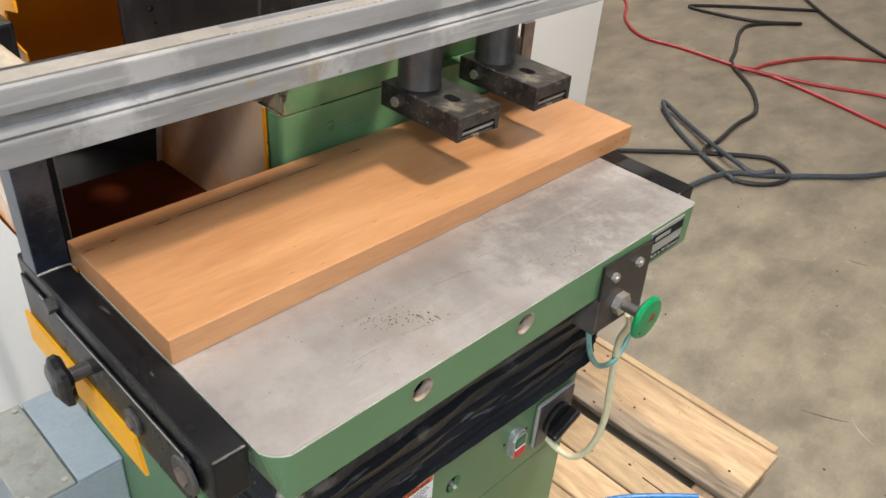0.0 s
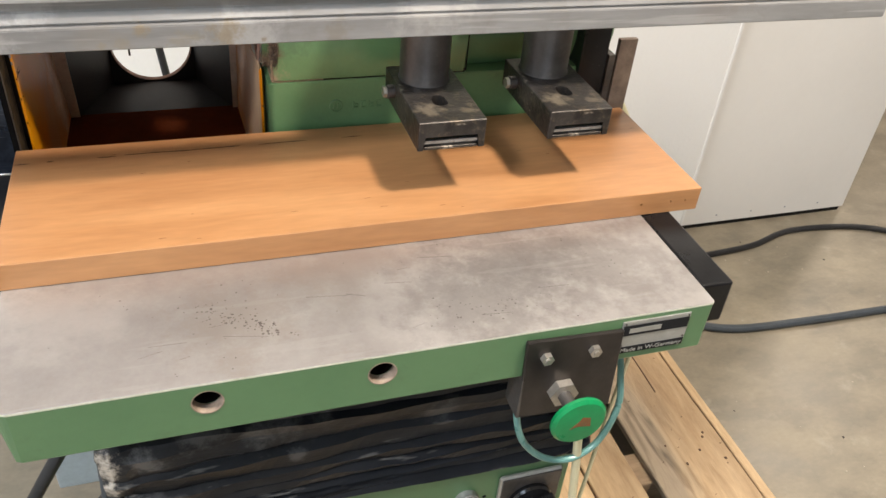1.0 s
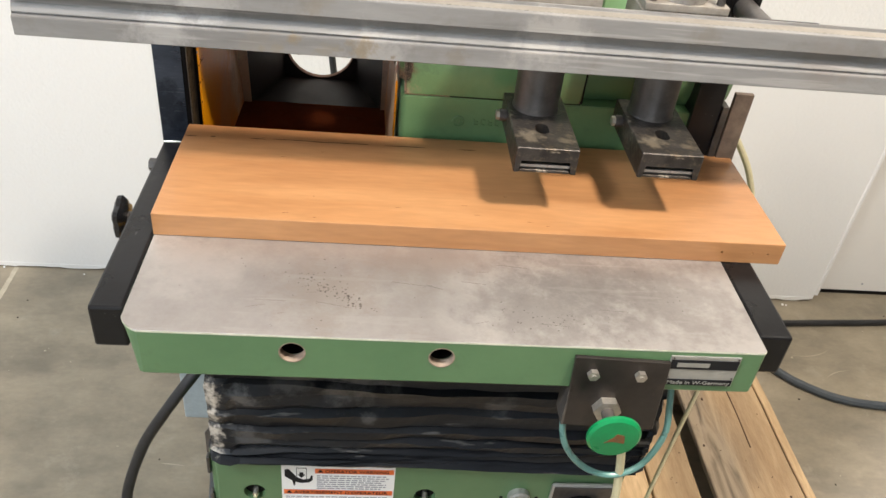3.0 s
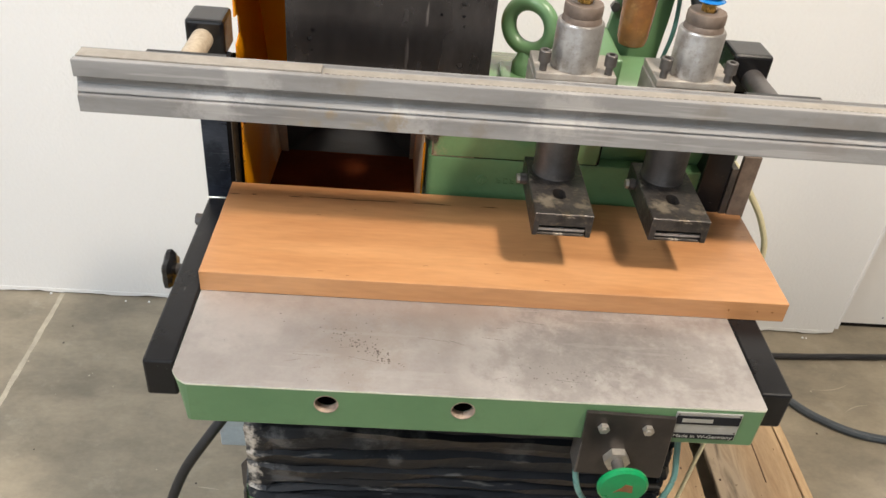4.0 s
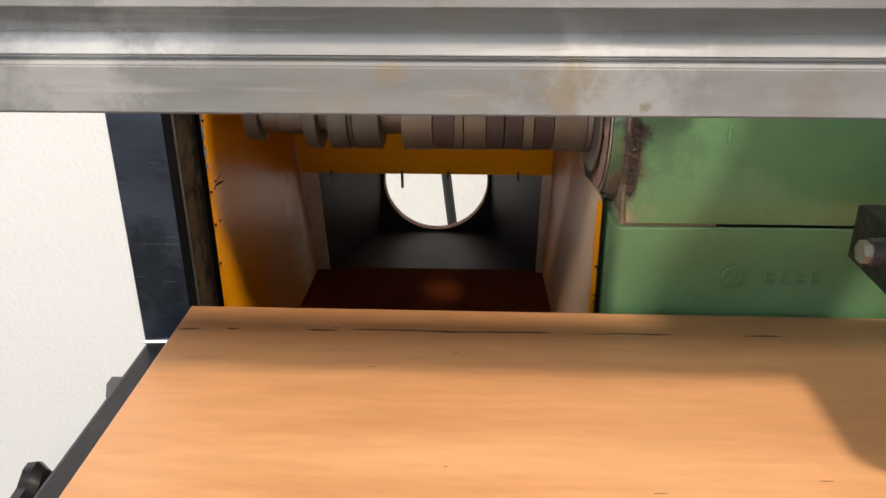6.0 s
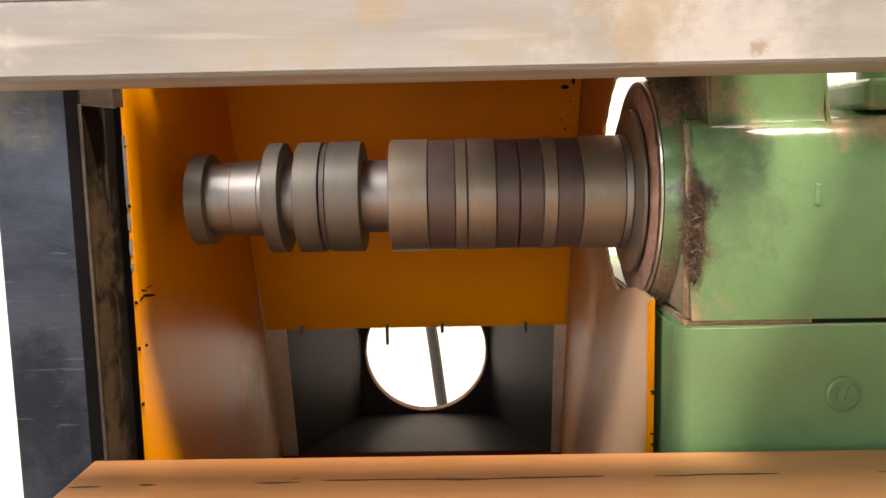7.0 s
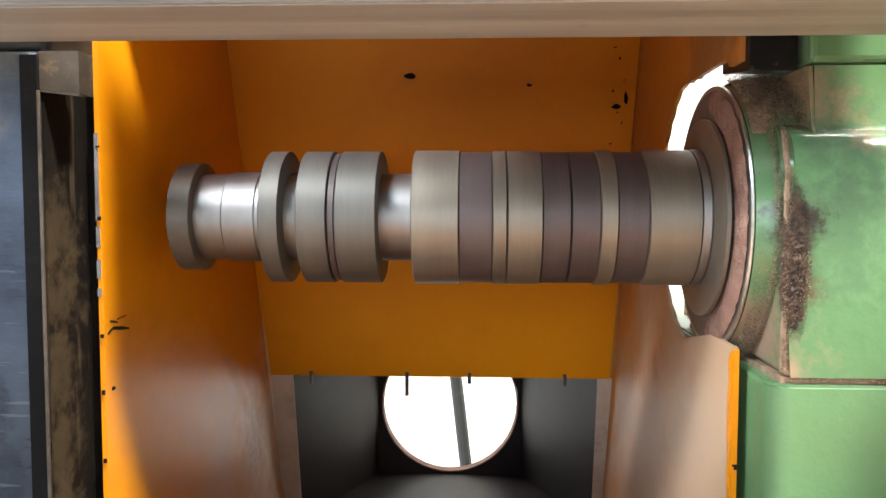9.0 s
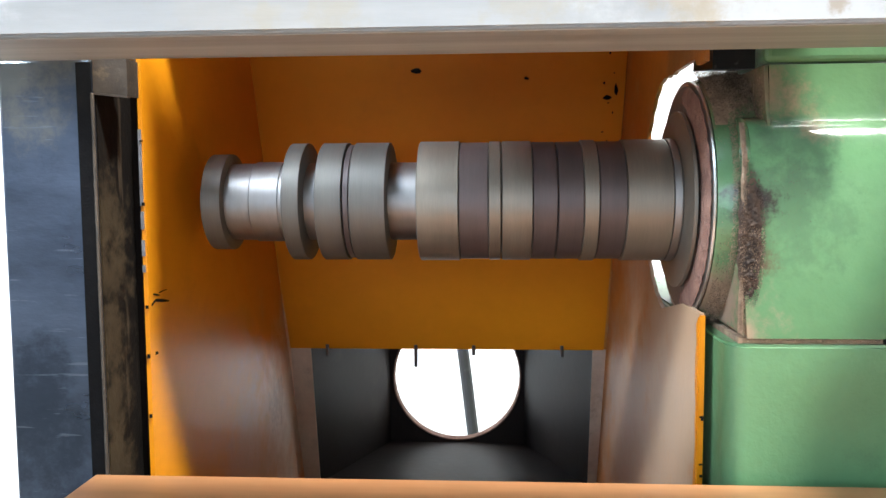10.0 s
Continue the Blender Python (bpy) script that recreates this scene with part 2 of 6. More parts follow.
ALU = mat("milled_aluminium", (0.35, 0.346, 0.343), (0.185, 0.181, 0.178), 0.64, metal=0.25, spec=0.35, grain=0.1, scale=8, fine=160, bump=0.06, stretch=(0.22, 1, 1.6), dirt=(0.2, 0.183, 0.165), dirt_amount=0.34, rough_var=0.16, scratch=((0.62, 0.6, 0.58), 60, (0.06, 1, 1), 0.6, 0.22),
          spots=tuple(((x, y, z), r, k, c, a) for x, y, z, r, k, c, a in (
              (-0.35, -0.018, 0.012, 0.035, 45, (0.27, 0.235, 0.19), 0.22), (-0.28, -0.018, 0.066, 0.03, 40, (0.28, 0.235, 0.17), 0.3), (-0.47, -0.018, 0.02, 0.045, 30, (0.48, 0.47, 0.46), 0.5), (-0.31, -0.018, 0.022, 0.012, 110, (0.26, 0.2, 0.12), 0.6),
              (-0.2, -0.018, 0.01, 0.05, 30, (0.48, 0.47, 0.46), 0.45), (-0.42, -0.018, 0.065, 0.05, 30, (0.52, 0.51, 0.5), 0.4), (-0.225, -0.02, 0.015, 0.022, 90, (0.25, 0.19, 0.11), 0.6), (-0.1, -0.02, 0.01, 0.02, 70, (0.2, 0.16, 0.11), 0.35),
              (0.22, -0.02, 0.06, 0.03, 70, (0.2, 0.165, 0.12), 0.3), (0.02, -0.02, 0.04, 0.06, 24, (0.5, 0.48, 0.46), 0.5), (0.4, -0.02, 0.04, 0.06, 24, (0.24, 0.21, 0.19), 0.4), (-0.33, -0.018, 0.004, 0.011, 170, (0.26, 0.225, 0.165), 0.42), (-0.352, -0.018, 0.004, 0.006, 200, (0.26, 0.225, 0.165), 0.42), (-0.272, -0.018, 0.007, 0.015, 150, (0.26, 0.225, 0.165), 0.42), (-0.256, -0.018, 0.0118, 0.008, 190, (0.26, 0.225, 0.165), 0.42), (-0.183, -0.018, 0.005, 0.004, 250, (0.2, 0.15, 0.1), 0.7))))
RAIL_UNDERSIDE = mat("shaded_grimy_aluminium", (0.275, 0.265, 0.25), (0.135, 0.129, 0.118), 0.55, metal=0.3, scale=55, fine=260, bump=0.08, stretch=(0.05, 1, 1), dirt=(0.07, 0.06, 0.05), dirt_amount=0.2)
CYL_ALU = mat("dull_aluminium_tube", (0.46, 0.445, 0.43), (0.28, 0.262, 0.245), 0.38, metal=0.75, scale=26, fine=200, bump=0.2, dirt=(0.17, 0.135, 0.105), dirt_amount=0.5, scratch=((0.16, 0.135, 0.11), 150, (1, 1, 0.3), 0.66, 0.4))
BLOCK_ALU = mat("dusty_aluminium_block", (0.4, 0.37, 0.335), (0.25, 0.225, 0.195), 0.5, metal=0.45, scale=24, fine=200, bump=0.2, dirt=(0.27, 0.22, 0.16), dirt_amount=0.45)
SHOE_METAL = mat("worn_dusty_steel", (0.066, 0.058, 0.053), (0.024, 0.0215, 0.02), 0.38, metal=0.5, scale=34, fine=150, bump=0.5, rough_var=0.18, dirt=(0.24, 0.19, 0.13), dirt_amount=0.42, scratch=((0.36, 0.32, 0.27), 90, (0.5, 0.3, 1), 0.66, 0.7), spots=(((-0.02, -0.092, 0.043), 0.022, 70, (0.32, 0.27, 0.2), 0.6), ((0.03, -0.1, 0.043), 0.014, 60, (0.26, 0.21, 0.15), 0.5), ((0.0, -0.03, 0.043), 0.05, 30, (0.03, 0.027, 0.026), 0.6)))
GREY_SLEEVE = mat("grey_sleeve", (0.16, 0.15, 0.148), (0.095, 0.088, 0.086), 0.38, metal=0.6, scale=18, fine=160, bump=0.1, dirt=(0.27, 0.23, 0.19), dirt_amount=0.2)
BROWN_CAP = mat("dusty_cap", (0.22, 0.17, 0.137), (0.12, 0.09, 0.073), 0.6, metal=0.3, scale=30, fine=200, bump=0.25)
SHAFT = mat("turned_steel", (0.31, 0.3, 0.292), (0.25, 0.24, 0.235), 0.5, metal=1.0, scale=14, fine=260, bump=0.01, stretch=(1, 0.3, 0.3))
RING_GREY = mat("ground_ring_steel", (0.145, 0.135, 0.118), (0.112, 0.104, 0.092), 0.5, metal=0.6, scale=20, fine=300, bump=0.05, stretch=(6, 0.4, 0.4))
RING_LIGHT = mat("bright_ring_steel", (0.25, 0.222, 0.18), (0.2, 0.178, 0.146), 0.45, metal=0.65, scale=20, fine=300, bump=0.05, stretch=(6, 0.4, 0.4))
RING_DARK = mat("dark_ring_steel", (0.12, 0.094, 0.09), (0.09, 0.072, 0.07), 0.48, metal=0.5, scale=20, fine=300, bump=0.06, stretch=(6, 0.4, 0.4))
ORANGE = mat("orange_enamel", (0.72, 0.262, 0.001), (0.62, 0.215, 0.001), 0.45, spec=0.22, grain=0.06, scale=5, fine=90, bump=0.08, dirt=(0.46, 0.165, 0.01), dirt_amount=0.25)
# palest spot paints a sheen at the low back; base yellowed for its lit front
ORANGE_SIDE = mat("dusty_sheen_orange_side", (0.74, 0.29, 0.001), (0.64, 0.24, 0.001), 0.36, spec=0.55, grain=0.06, scale=5, fine=90, bump=0.08, dirt=(0.46, 0.165, 0.01), dirt_amount=0.25, spots=stains((-0.22, 0.6, -0.108), ((-0.37, 0.745, -0.02), 0.1, 9, (0.85, 0.72, 0.6), 0.95), ((-0.37, 0.64, -0.06), 0.13, 10, (0.55, 0.32, 0.16), 0.75), ((-0.37, 0.71, 0.0), 0.03, 120, (0.3, 0.14, 0.05), 0.5)))
ORANGE_WORN = mat("dusty_orange_enamel", (0.5, 0.19, 0.02), (0.42, 0.17, 0.04), 0.5, spec=0.3, scale=7, fine=110, bump=0.12, dirt=(0.38, 0.24, 0.14), dirt_amount=0.3, spots=stains((-0.22, 0.6, -0.108), ((-0.072, 0.49, 0.06), 0.2, 10, (0.5, 0.37, 0.25), 0.85), ((-0.072, 0.64, -0.03), 0.16, 14, (0.42, 0.29, 0.2), 0.75), ((-0.072, 0.49, -0.06), 0.14, 14, (0.48, 0.35, 0.24), 0.7), ((-0.072, 0.52, 0.27), 0.05, 30, (0.1, 0.06, 0.03), 0.5)))
# dusty sheet, its tan lightened to carry the hood side's sheen
DUST_SHEEN_STRIP = mat("dusty_sheen_sheet", (0.66, 0.53, 0.42), (0.5, 0.38, 0.29), 0.8, spec=0.2, scale=22, fine=160, bump=0.3, dirt=(0.06, 0.04, 0.03), dirt_amount=0.25)
DUCT = mat("dull_dark_sheet", (0.03, 0.022, 0.02), (0.016, 0.0125, 0.0115), 0.5, spec=0.25, scale=8, fine=120, bump=0.1, dirt=(0.06, 0.048, 0.04), dirt_amount=0.3)
HOOD_FLOOR = mat("dark_red_sheet", (0.13, 0.03, 0.009), (0.085, 0.02, 0.007), 0.9, spec=0.02, scale=9, fine=120, bump=0.2, dirt=(0.12, 0.05, 0.025), dirt_amount=0.3)
DUST = mat("saw_dust", (0.37, 0.268, 0.178), (0.2, 0.138, 0.09), 0.95, scale=160, fine=500, bump=0.6)
DUST_DARK = mat("oily_saw_dust", (0.1, 0.06, 0.038), (0.022, 0.015, 0.012), 0.85, scale=120, fine=500, bump=0.6)
DUST_PINK = mat("packed_dust", (0.34, 0.2, 0.15), (0.19, 0.105, 0.08), 0.9, scale=70, fine=420, bump=0.8)
RUBBER = mat("black_bellows_cloth", (0.024, 0.026, 0.0315), (0.006, 0.0065, 0.008), 0.42, spec=0.22, scale=8, fine=70, bump=0.35, stretch=(0.35, 1, 1.6), dirt=(0.05, 0.048, 0.047), dirt_amount=0.2, scratch=((0.2, 0.19, 0.18), 60, (0.2, 1, 1.2), 0.66, 0.5), spots=tuple(((-0.318, -0.315, z + 0.897), 0.02, 70, (0.55, 0.49, 0.42), 0.95) for z in (-0.15, -0.19, -0.215, -0.25, -0.285, -0.32)) + tuple(((x, -0.315, z + 0.897), r, 34, (0.15, 0.148, 0.15), a) for x, z, r, a in ((-0.107, -0.165, 0.06, 0.5), (-0.27, -0.206, 0.025, 0.85), (-0.09, -0.243, 0.015, 0.6), (-0.26, -0.29, 0.035, 0.5), (0.1, -0.21, 0.03, 0.4), (-0.2, -0.17, 0.04, 0.4))))
BLACK_PLASTIC = mat("black_plastic", (0.008, 0.008, 0.009), (0.006, 0.006, 0.007), 0.22, scale=12, fine=200, bump=0.03)
GREEN_PLASTIC = mat("bright_green_plastic", (0.001, 0.235, 0.075), (0.001, 0.19, 0.06), 0.3, scale=12, fine=200, bump=0.02)
RED_PLASTIC = mat("red_plastic", (0.6, 0.03, 0.025), (0.5, 0.02, 0.02), 0.35)
DARK_GREEN_PLASTIC = mat("dark_green_plastic", (0.03, 0.13, 0.06), (0.025, 0.1, 0.05), 0.35)
RUSTPRINT = mat("worn_print", (0.22, 0.065, 0.02), (0.1, 0.075, 0.03), 0.6, scale=90, fine=300)
YELLOW_PAINT = mat("yellow_enamel", (0.85, 0.41, 0.012), (0.76, 0.34, 0.01), 0.42, spec=0.35, grain=0.06, scale=12, fine=110, bump=0.06, dirt=(0.35, 0.17, 0.03), dirt_amount=0.22)
CHROME = mat("zinc_steel", (0.62, 0.59, 0.54), (0.42, 0.39, 0.35), 0.34, metal=0.8, scale=40, fine=200, bump=0.12, dirt=(0.25, 0.2, 0.15), dirt_amount=0.25)
BRASS = mat("brass", (0.62, 0.42, 0.13), (0.5, 0.32, 0.1), 0.28, metal=1.0, scale=40)
BLUE_PLASTIC = mat("blue_fitting", (0.008, 0.17, 0.46), (0.008, 0.13, 0.38), 0.28, scale=30, fine=200, bump=0.03)
BLUE_GREY = mat("blue_grey_plastic", (0.04, 0.16, 0.22), (0.03, 0.12, 0.17), 0.4, scale=20)
AMBER = mat("amber_bowl", (0.3, 0.125, 0.04), (0.13, 0.06, 0.03), 0.2, scale=18, fine=80, bump=0.05, dirt=(0.5, 0.3, 0.12), dirt_amount=0.3)
TAPE = mat("dusty_tape", (0.29, 0.265, 0.23), (0.21, 0.19, 0.165), 0.5, scale=30, fine=150, bump=0.03, dirt=(0.2, 0.165, 0.13), dirt_amount=0.4)
WHITE_PAPER = mat("white_sticker", (0.86, 0.86, 0.86), (0.82, 0.82, 0.81), 0.45, grain=0.03, scale=20, fine=150, bump=0.03)
ORANGE_INK = mat("orange_ink", (0.8, 0.16, 0.03), (0.74, 0.13, 0.025), 0.5, bump=0)
DARK_INK = mat("dark_ink", (0.011, 0.011, 0.013), (0.015, 0.015, 0.017), 0.7, bump=0, spec=0.2)
GREY_INK = mat("grey_ink", (0.3, 0.3, 0.34), (0.22, 0.22, 0.26), 0.5, bump=0)
SILVER = mat("badge_metal", (0.45, 0.45, 0.43), (0.37, 0.37, 0.35), 0.35, metal=0.5, scale=30)
GREY_BOX = mat("grey_blue_enamel", (0.38, 0.43, 0.46), (0.32, 0.365, 0.395), 0.45, scale=6, fine=100, bump=0.08, dirt=(0.3, 0.27, 0.24), dirt_amount=0.2)
HOSE_TEAL = mat("teal_hose", (0.12, 0.27, 0.25), (0.1, 0.23, 0.215), 0.3, scale=20)
BOX_LID = mat("dusty_cream_lid", (0.4, 0.395, 0.345), (0.29, 0.285, 0.245), 0.6, scale=14, fine=120, bump=0.1, dirt=(0.2, 0.14, 0.08), dirt_amount=0.4)
HOSE_CREAM = mat("cream_hose", (0.62, 0.57, 0.38), (0.55, 0.5, 0.32), 0.35, scale=20)
CABLE_BLACK = mat("black_cable", (0.022, 0.022, 0.024), (0.015, 0.015, 0.016), 0.45, scale=20, dirt=(0.1, 0.09, 0.08), dirt_amount=0.2)
CABLE_GREY = mat("blue_grey_hose", (0.062, 0.074, 0.088), (0.042, 0.051, 0.061), 0.45, scale=10, dirt=(0.2, 0.19, 0.17), dirt_amount=0.25)
CABLE_RED = mat("red_air_hose", (0.45, 0.04, 0.04), (0.38, 0.03, 0.035), 0.45, scale=10)
CONCRETE = mat("polished_concrete", (0.308, 0.265, 0.197), (0.172, 0.15, 0.114), 0.42, spec=0.35, scale=4.6, fine=70, bump=0.06, stretch=(0.8, 1.3, 1), dirt=(0.42, 0.385, 0.315), dirt_amount=0.24, rough_var=0.16, scratch=((0.13, 0.115, 0.09), 9, (0.5, 1, 1), 0.58, 0.22))
JOINT = mat("joint_filler", (0.46, 0.41, 0.32), (0.33, 0.29, 0.23), 0.8, scale=14, fine=90, bump=0.5)
WALL_WHITE = mat("orange_peel_plaster", (0.75, 0.745, 0.735), (0.735, 0.73, 0.72), 0.6, scale=1.2, fine=95, bump=0.45, dist=0.004, grain=0.02)
WALL_BOARD = mat("painted_board", (0.74, 0.72, 0.69), (0.7, 0.68, 0.65), 0.5, grain=0.02, scale=2, fine=40, bump=0.03)
CEILING = mat("ceiling_paint", (0.72, 0.71, 0.69), (0.66, 0.65, 0.63), 0.8, scale=1, fine=30, bump=0.05)
DARK_GAP = mat("dark_gap", (0.009, 0.008, 0.007), (0.006, 0.0055, 0.005), 0.9, spec=0.2)
PIT = mat("dark_pits", (0.13, 0.105, 0.09), (0.07, 0.057, 0.05), 0.7, scale=40)
CRACK = mat("dark_crack", (0.07, 0.03, 0.015), (0.04, 0.02, 0.01), 0.8)


def wood_mat(name, c1, c2, c3, rough, rings, along="x", island=0.0, knots=0.0, bump=0.12, grey=None):
    m = bpy.data.materials.new(name)
    m.use_nodes = True
    nt, nd = m.node_tree, m.node_tree.nodes
    b = nd["Principled BSDF"]
    tc = nd.new("ShaderNodeTexCoord")
    oi = nd.new("ShaderNodeObjectInfo")
    off = nd.new("ShaderNodeVectorMath")
    off.operation = "ADD"
    sc = nd.new("ShaderNodeVectorMath")
    sc.operation = "SCALE"
    nt.links.new(oi.outputs["Random"], sc.inputs["Scale"])
    sc.inputs[0].default_value = (7.0, 5.0, 3.0)
    nt.links.new(tc.outputs["Object"], off.inputs[0])
    nt.links.new(sc.outputs["Vector"], off.inputs[1])
    mp = nd.new("ShaderNodeMapping")
    mp.inputs["Scale"].default_value = (0.16, 1, 1) if along == "x" else (1, 0.16, 1)
    nt.links.new(off.outputs["Vector"], mp.inputs["Vector"])
    grain = nd.new("ShaderNodeTexNoise")
    grain.inputs["Scale"].default_value, grain.inputs["Detail"].default_value, grain.inputs["Distortion"].default_value = rings, 6, 1.2
    fine = nd.new("ShaderNodeTexNoise")
    fine.inputs["Scale"].default_value, fine.inputs["Detail"].default_value = rings * 9, 3
    tone = nd.new("ShaderNodeTexNoise")
    tone.inputs["Scale"].default_value, tone.inputs["Detail"].default_value = 4, 3
    for n in (grain, fine, tone):
        nt.links.new(mp.outputs["Vector"], n.inputs["Vector"])
    r = nd.new("ShaderNodeValToRGB")
    e = r.color_ramp.elements
    e[0].position, e[1].position = 0.3, 0.7
    e[0].color, e[1].color = (*c2, 1), (*c1, 1)
    nt.links.new(grain.outputs["Fac"], r.inputs["Fac"])
    t2 = nd.new("ShaderNodeValToRGB")
    t2.color_ramp.elements[0].position, t2.color_ramp.elements[1].position = 0.5, 0.78
    nt.links.new(tone.outputs["Fac"], t2.inputs["Fac"])
    f2 = nd.new("ShaderNodeMath")
    f2.operation = "MULTIPLY"
    f2.inputs[1].default_value = 0.35 + knots
    nt.links.new(t2.outputs["Color"], f2.inputs[0])
    mx = nd.new("ShaderNodeMix")
    mx.data_type = "RGBA"
    nt.links.new(f2.outputs[0], mx.inputs[0])
    nt.links.new(r.outputs["Color"], mx.inputs[6])
    mx.inputs[7].default_value = (*c3, 1)
    fr = nd.new("ShaderNodeMapRange")
    fr.inputs["To Min"].default_value, fr.inputs["To Max"].default_value = 0.82, 1.18
    nt.links.new(fine.outputs["Fac"], fr.inputs["Value"])
    mu = nd.new("ShaderNodeMix")
    mu.data_type, mu.blend_type = "RGBA", "MULTIPLY"
    mu.inputs[0].default_value = 1
    nt.links.new(mx.outputs[2], mu.inputs[6])
    nt.links.new(fr.outputs["Result"], mu.inputs[7])
    ir = nd.new("ShaderNodeMapRange")
    ir.inputs["To Min"].default_value, ir.inputs["To Max"].default_value = 1 - island, 1 + island
    nt.links.new(oi.outputs["Random"], ir.inputs["Value"])
    mi = nd.new("ShaderNodeMix")
    mi.data_type, mi.blend_type = "RGBA", "MULTIPLY"
    mi.inputs[0].default_value = 1
    nt.links.new(mu.outputs[2], mi.inputs[6])
    nt.links.new(ir.outputs["Result"], mi.inputs[7])
    tint = mi.outputs[2]
    if grey:   # weathered to grey-black across this stretch, with ragged streaks along the grain
        sp = nd.new("ShaderNodeSeparateXYZ")
        nt.links.new(tc.outputs["Object"], sp.inputs[0])
        wn = nd.new("ShaderNodeTexNoise")
        wn.inputs["Scale"].default_value, wn.inputs["Detail"].default_value = 11, 7
        nt.links.new(mp.outputs["Vector"], wn.inputs["Vector"])
        wa = nd.new("ShaderNodeMath")
        wa.operation = "MULTIPLY_ADD"
        nt.links.new(wn.outputs["Fac"], wa.inputs[0])
        wa.inputs[1].default_value = 0.22
        nt.links.new(sp.outputs["X"], wa.inputs[2])
        w1 = nd.new("ShaderNodeMapRange")
        w2 = nd.new("ShaderNodeMapRange")
        w2.inputs["From Min"].default_value, w2.inputs["From Max"].default_value = grey[1] + 0.13, grey[1] + 0.06
        ws = nd.new("ShaderNodeValToRGB")
        ws.color_ramp.elements[0].position, ws.color_ramp.elements[1].position = 0.3, 0.6
        ws.color_ramp.elements[0].color, ws.color_ramp.elements[1].color = (0.035, 0.03, 0.026, 1), (0.26, 0.21, 0.155, 1)
        nt.links.new(grain.outputs["Fac"], ws.inputs["Fac"])
        nt.links.new(sp.outputs["X"], w1.inputs["Value"])
        w1.inputs["From Min"].default_value, w1.inputs["From Max"].default_value = grey[0], grey[0] + 0.004
        nt.links.new(wa.outputs[0], w2.inputs["Value"])
        wm = nd.new("ShaderNodeMath")
        wm.operation = "MULTIPLY"
        nt.links.new(w1.outputs["Result"], wm.inputs[0])
        nt.links.new(w2.outputs["Result"], wm.inputs[1])
        wk = nd.new("ShaderNodeMath")
        wk.operation = "MULTIPLY"
        nt.links.new(wm.outputs[0], wk.inputs[0])
        wk.inputs[1].default_value = 0.85
        wx = nd.new("ShaderNodeMix")
        wx.data_type = "RGBA"
        nt.links.new(wk.outputs[0], wx.inputs[0])
        nt.links.new(tint, wx.inputs[6])
        nt.links.new(ws.outputs["Color"], wx.inputs[7])
        tint = wx.outputs[2]
    nt.links.new(tint, b.inputs["Base Color"])
    b.inputs["Roughness"].default_value = rough
    bp = nd.new("ShaderNodeBump")
    bp.inputs["Strength"].default_value, bp.inputs["Distance"].default_value = bump, 0.002
    nt.links.new(fine.outputs["Fac"], bp.inputs["Height"])
    nt.links.new(bp.outputs["Normal"], b.inputs["Normal"])
    return m


CHERRY = wood_mat("oiled_cherry", (0.478, 0.247, 0.109), (0.37, 0.176, 0.073), (0.298, 0.131, 0.053), 0.34, 18, "x", knots=0.32, bump=0.05)
PALLET_WOOD = wood_mat("rough_pine", (0.6, 0.43, 0.255), (0.4, 0.265, 0.145), (0.15, 0.095, 0.055), 0.75, 30, "y", island=0.18, knots=0.45, bump=0.6, grey=(0.44, 0.555))
PALLET_DARK = wood_mat("weathered_pine", (0.34, 0.24, 0.15), (0.22, 0.15, 0.09), (0.1, 0.07, 0.05), 0.8, 22, "x", island=0.1, knots=0.3, bump=0.5)

# ---------------------------------------------------------------- builders; all lengths in metres from the table top's front middle
ORIG = {}


def thing(name, at, label, category, group="", kind="", drop=0.0):
    ob = new(name)
    ob.empty_display_size = 0.05
    ob.location = (at[0], at[1], at[2] + TZ)
    ORIG[ob.name] = Vector(at) + Vector((0, 0, drop))
    return tagged(ob, label, category, group, kind)


def part(name, bm, material, parent, label="", smooth=False, flat_angle=35):
    o = ORIG[parent.name]
    bmesh.ops.translate(bm, verts=bm.verts, vec=-o)
    bmesh.ops.recalc_face_normals(bm, faces=bm.faces)
    me = bpy.data.meshes.new(name)
    bm.to_mesh(me)
    bm.free()
    me.materials.append(material)
    if smooth:
        me.shade_smooth()
        me.set_sharp_from_angle(angle=radians(flat_angle))
    ob = new(name, me)
    ob.parent = parent
    ORIG[ob.name] = o
    if label:
        ob["label"] = label
    return ob


def solid(name, bm, material, label, category, kind="", at=None, smooth=False, group=""):
    """A top-level thing that is one mesh."""
    o = Vector(at if at else (0, 0, -TZ))
    bmesh.ops.translate(bm, verts=bm.verts, vec=-o)
    bmesh.ops.recalc_face_normals(bm, faces=bm.faces)
    me = bpy.data.meshes.new(name)
    bm.to_mesh(me)
    bm.free()
    me.materials.append(material)
    if smooth:
        me.shade_smooth()
        me.set_sharp_from_angle(angle=radians(35))
    ob = new(name, me)
    ob.location = (o.x, o.y, o.z + TZ)
    ORIG[ob.name] = o
    return tagged(ob, label, category, group, kind)


def box(x0, x1, y0, y1, z0, z1, bev=0.0, seg=2, bm=None):
    bm = bm or bmesh.new()
    tmp = bmesh.new()
    bmesh.ops.create_cube(tmp, size=1)
    bmesh.ops.scale(tmp, vec=(x1 - x0, y1 - y0, z1 - z0), verts=tmp.verts)
    bmesh.ops.translate(tmp, vec=((x0 + x1) / 2, (y0 + y1) / 2, (z0 + z1) / 2), verts=tmp.verts)
    if bev:
        bmesh.ops.bevel(tmp, geom=tmp.edges[:], offset=bev, segments=seg, affect="EDGES", profile=0.5)
    return merge(bm, tmp)


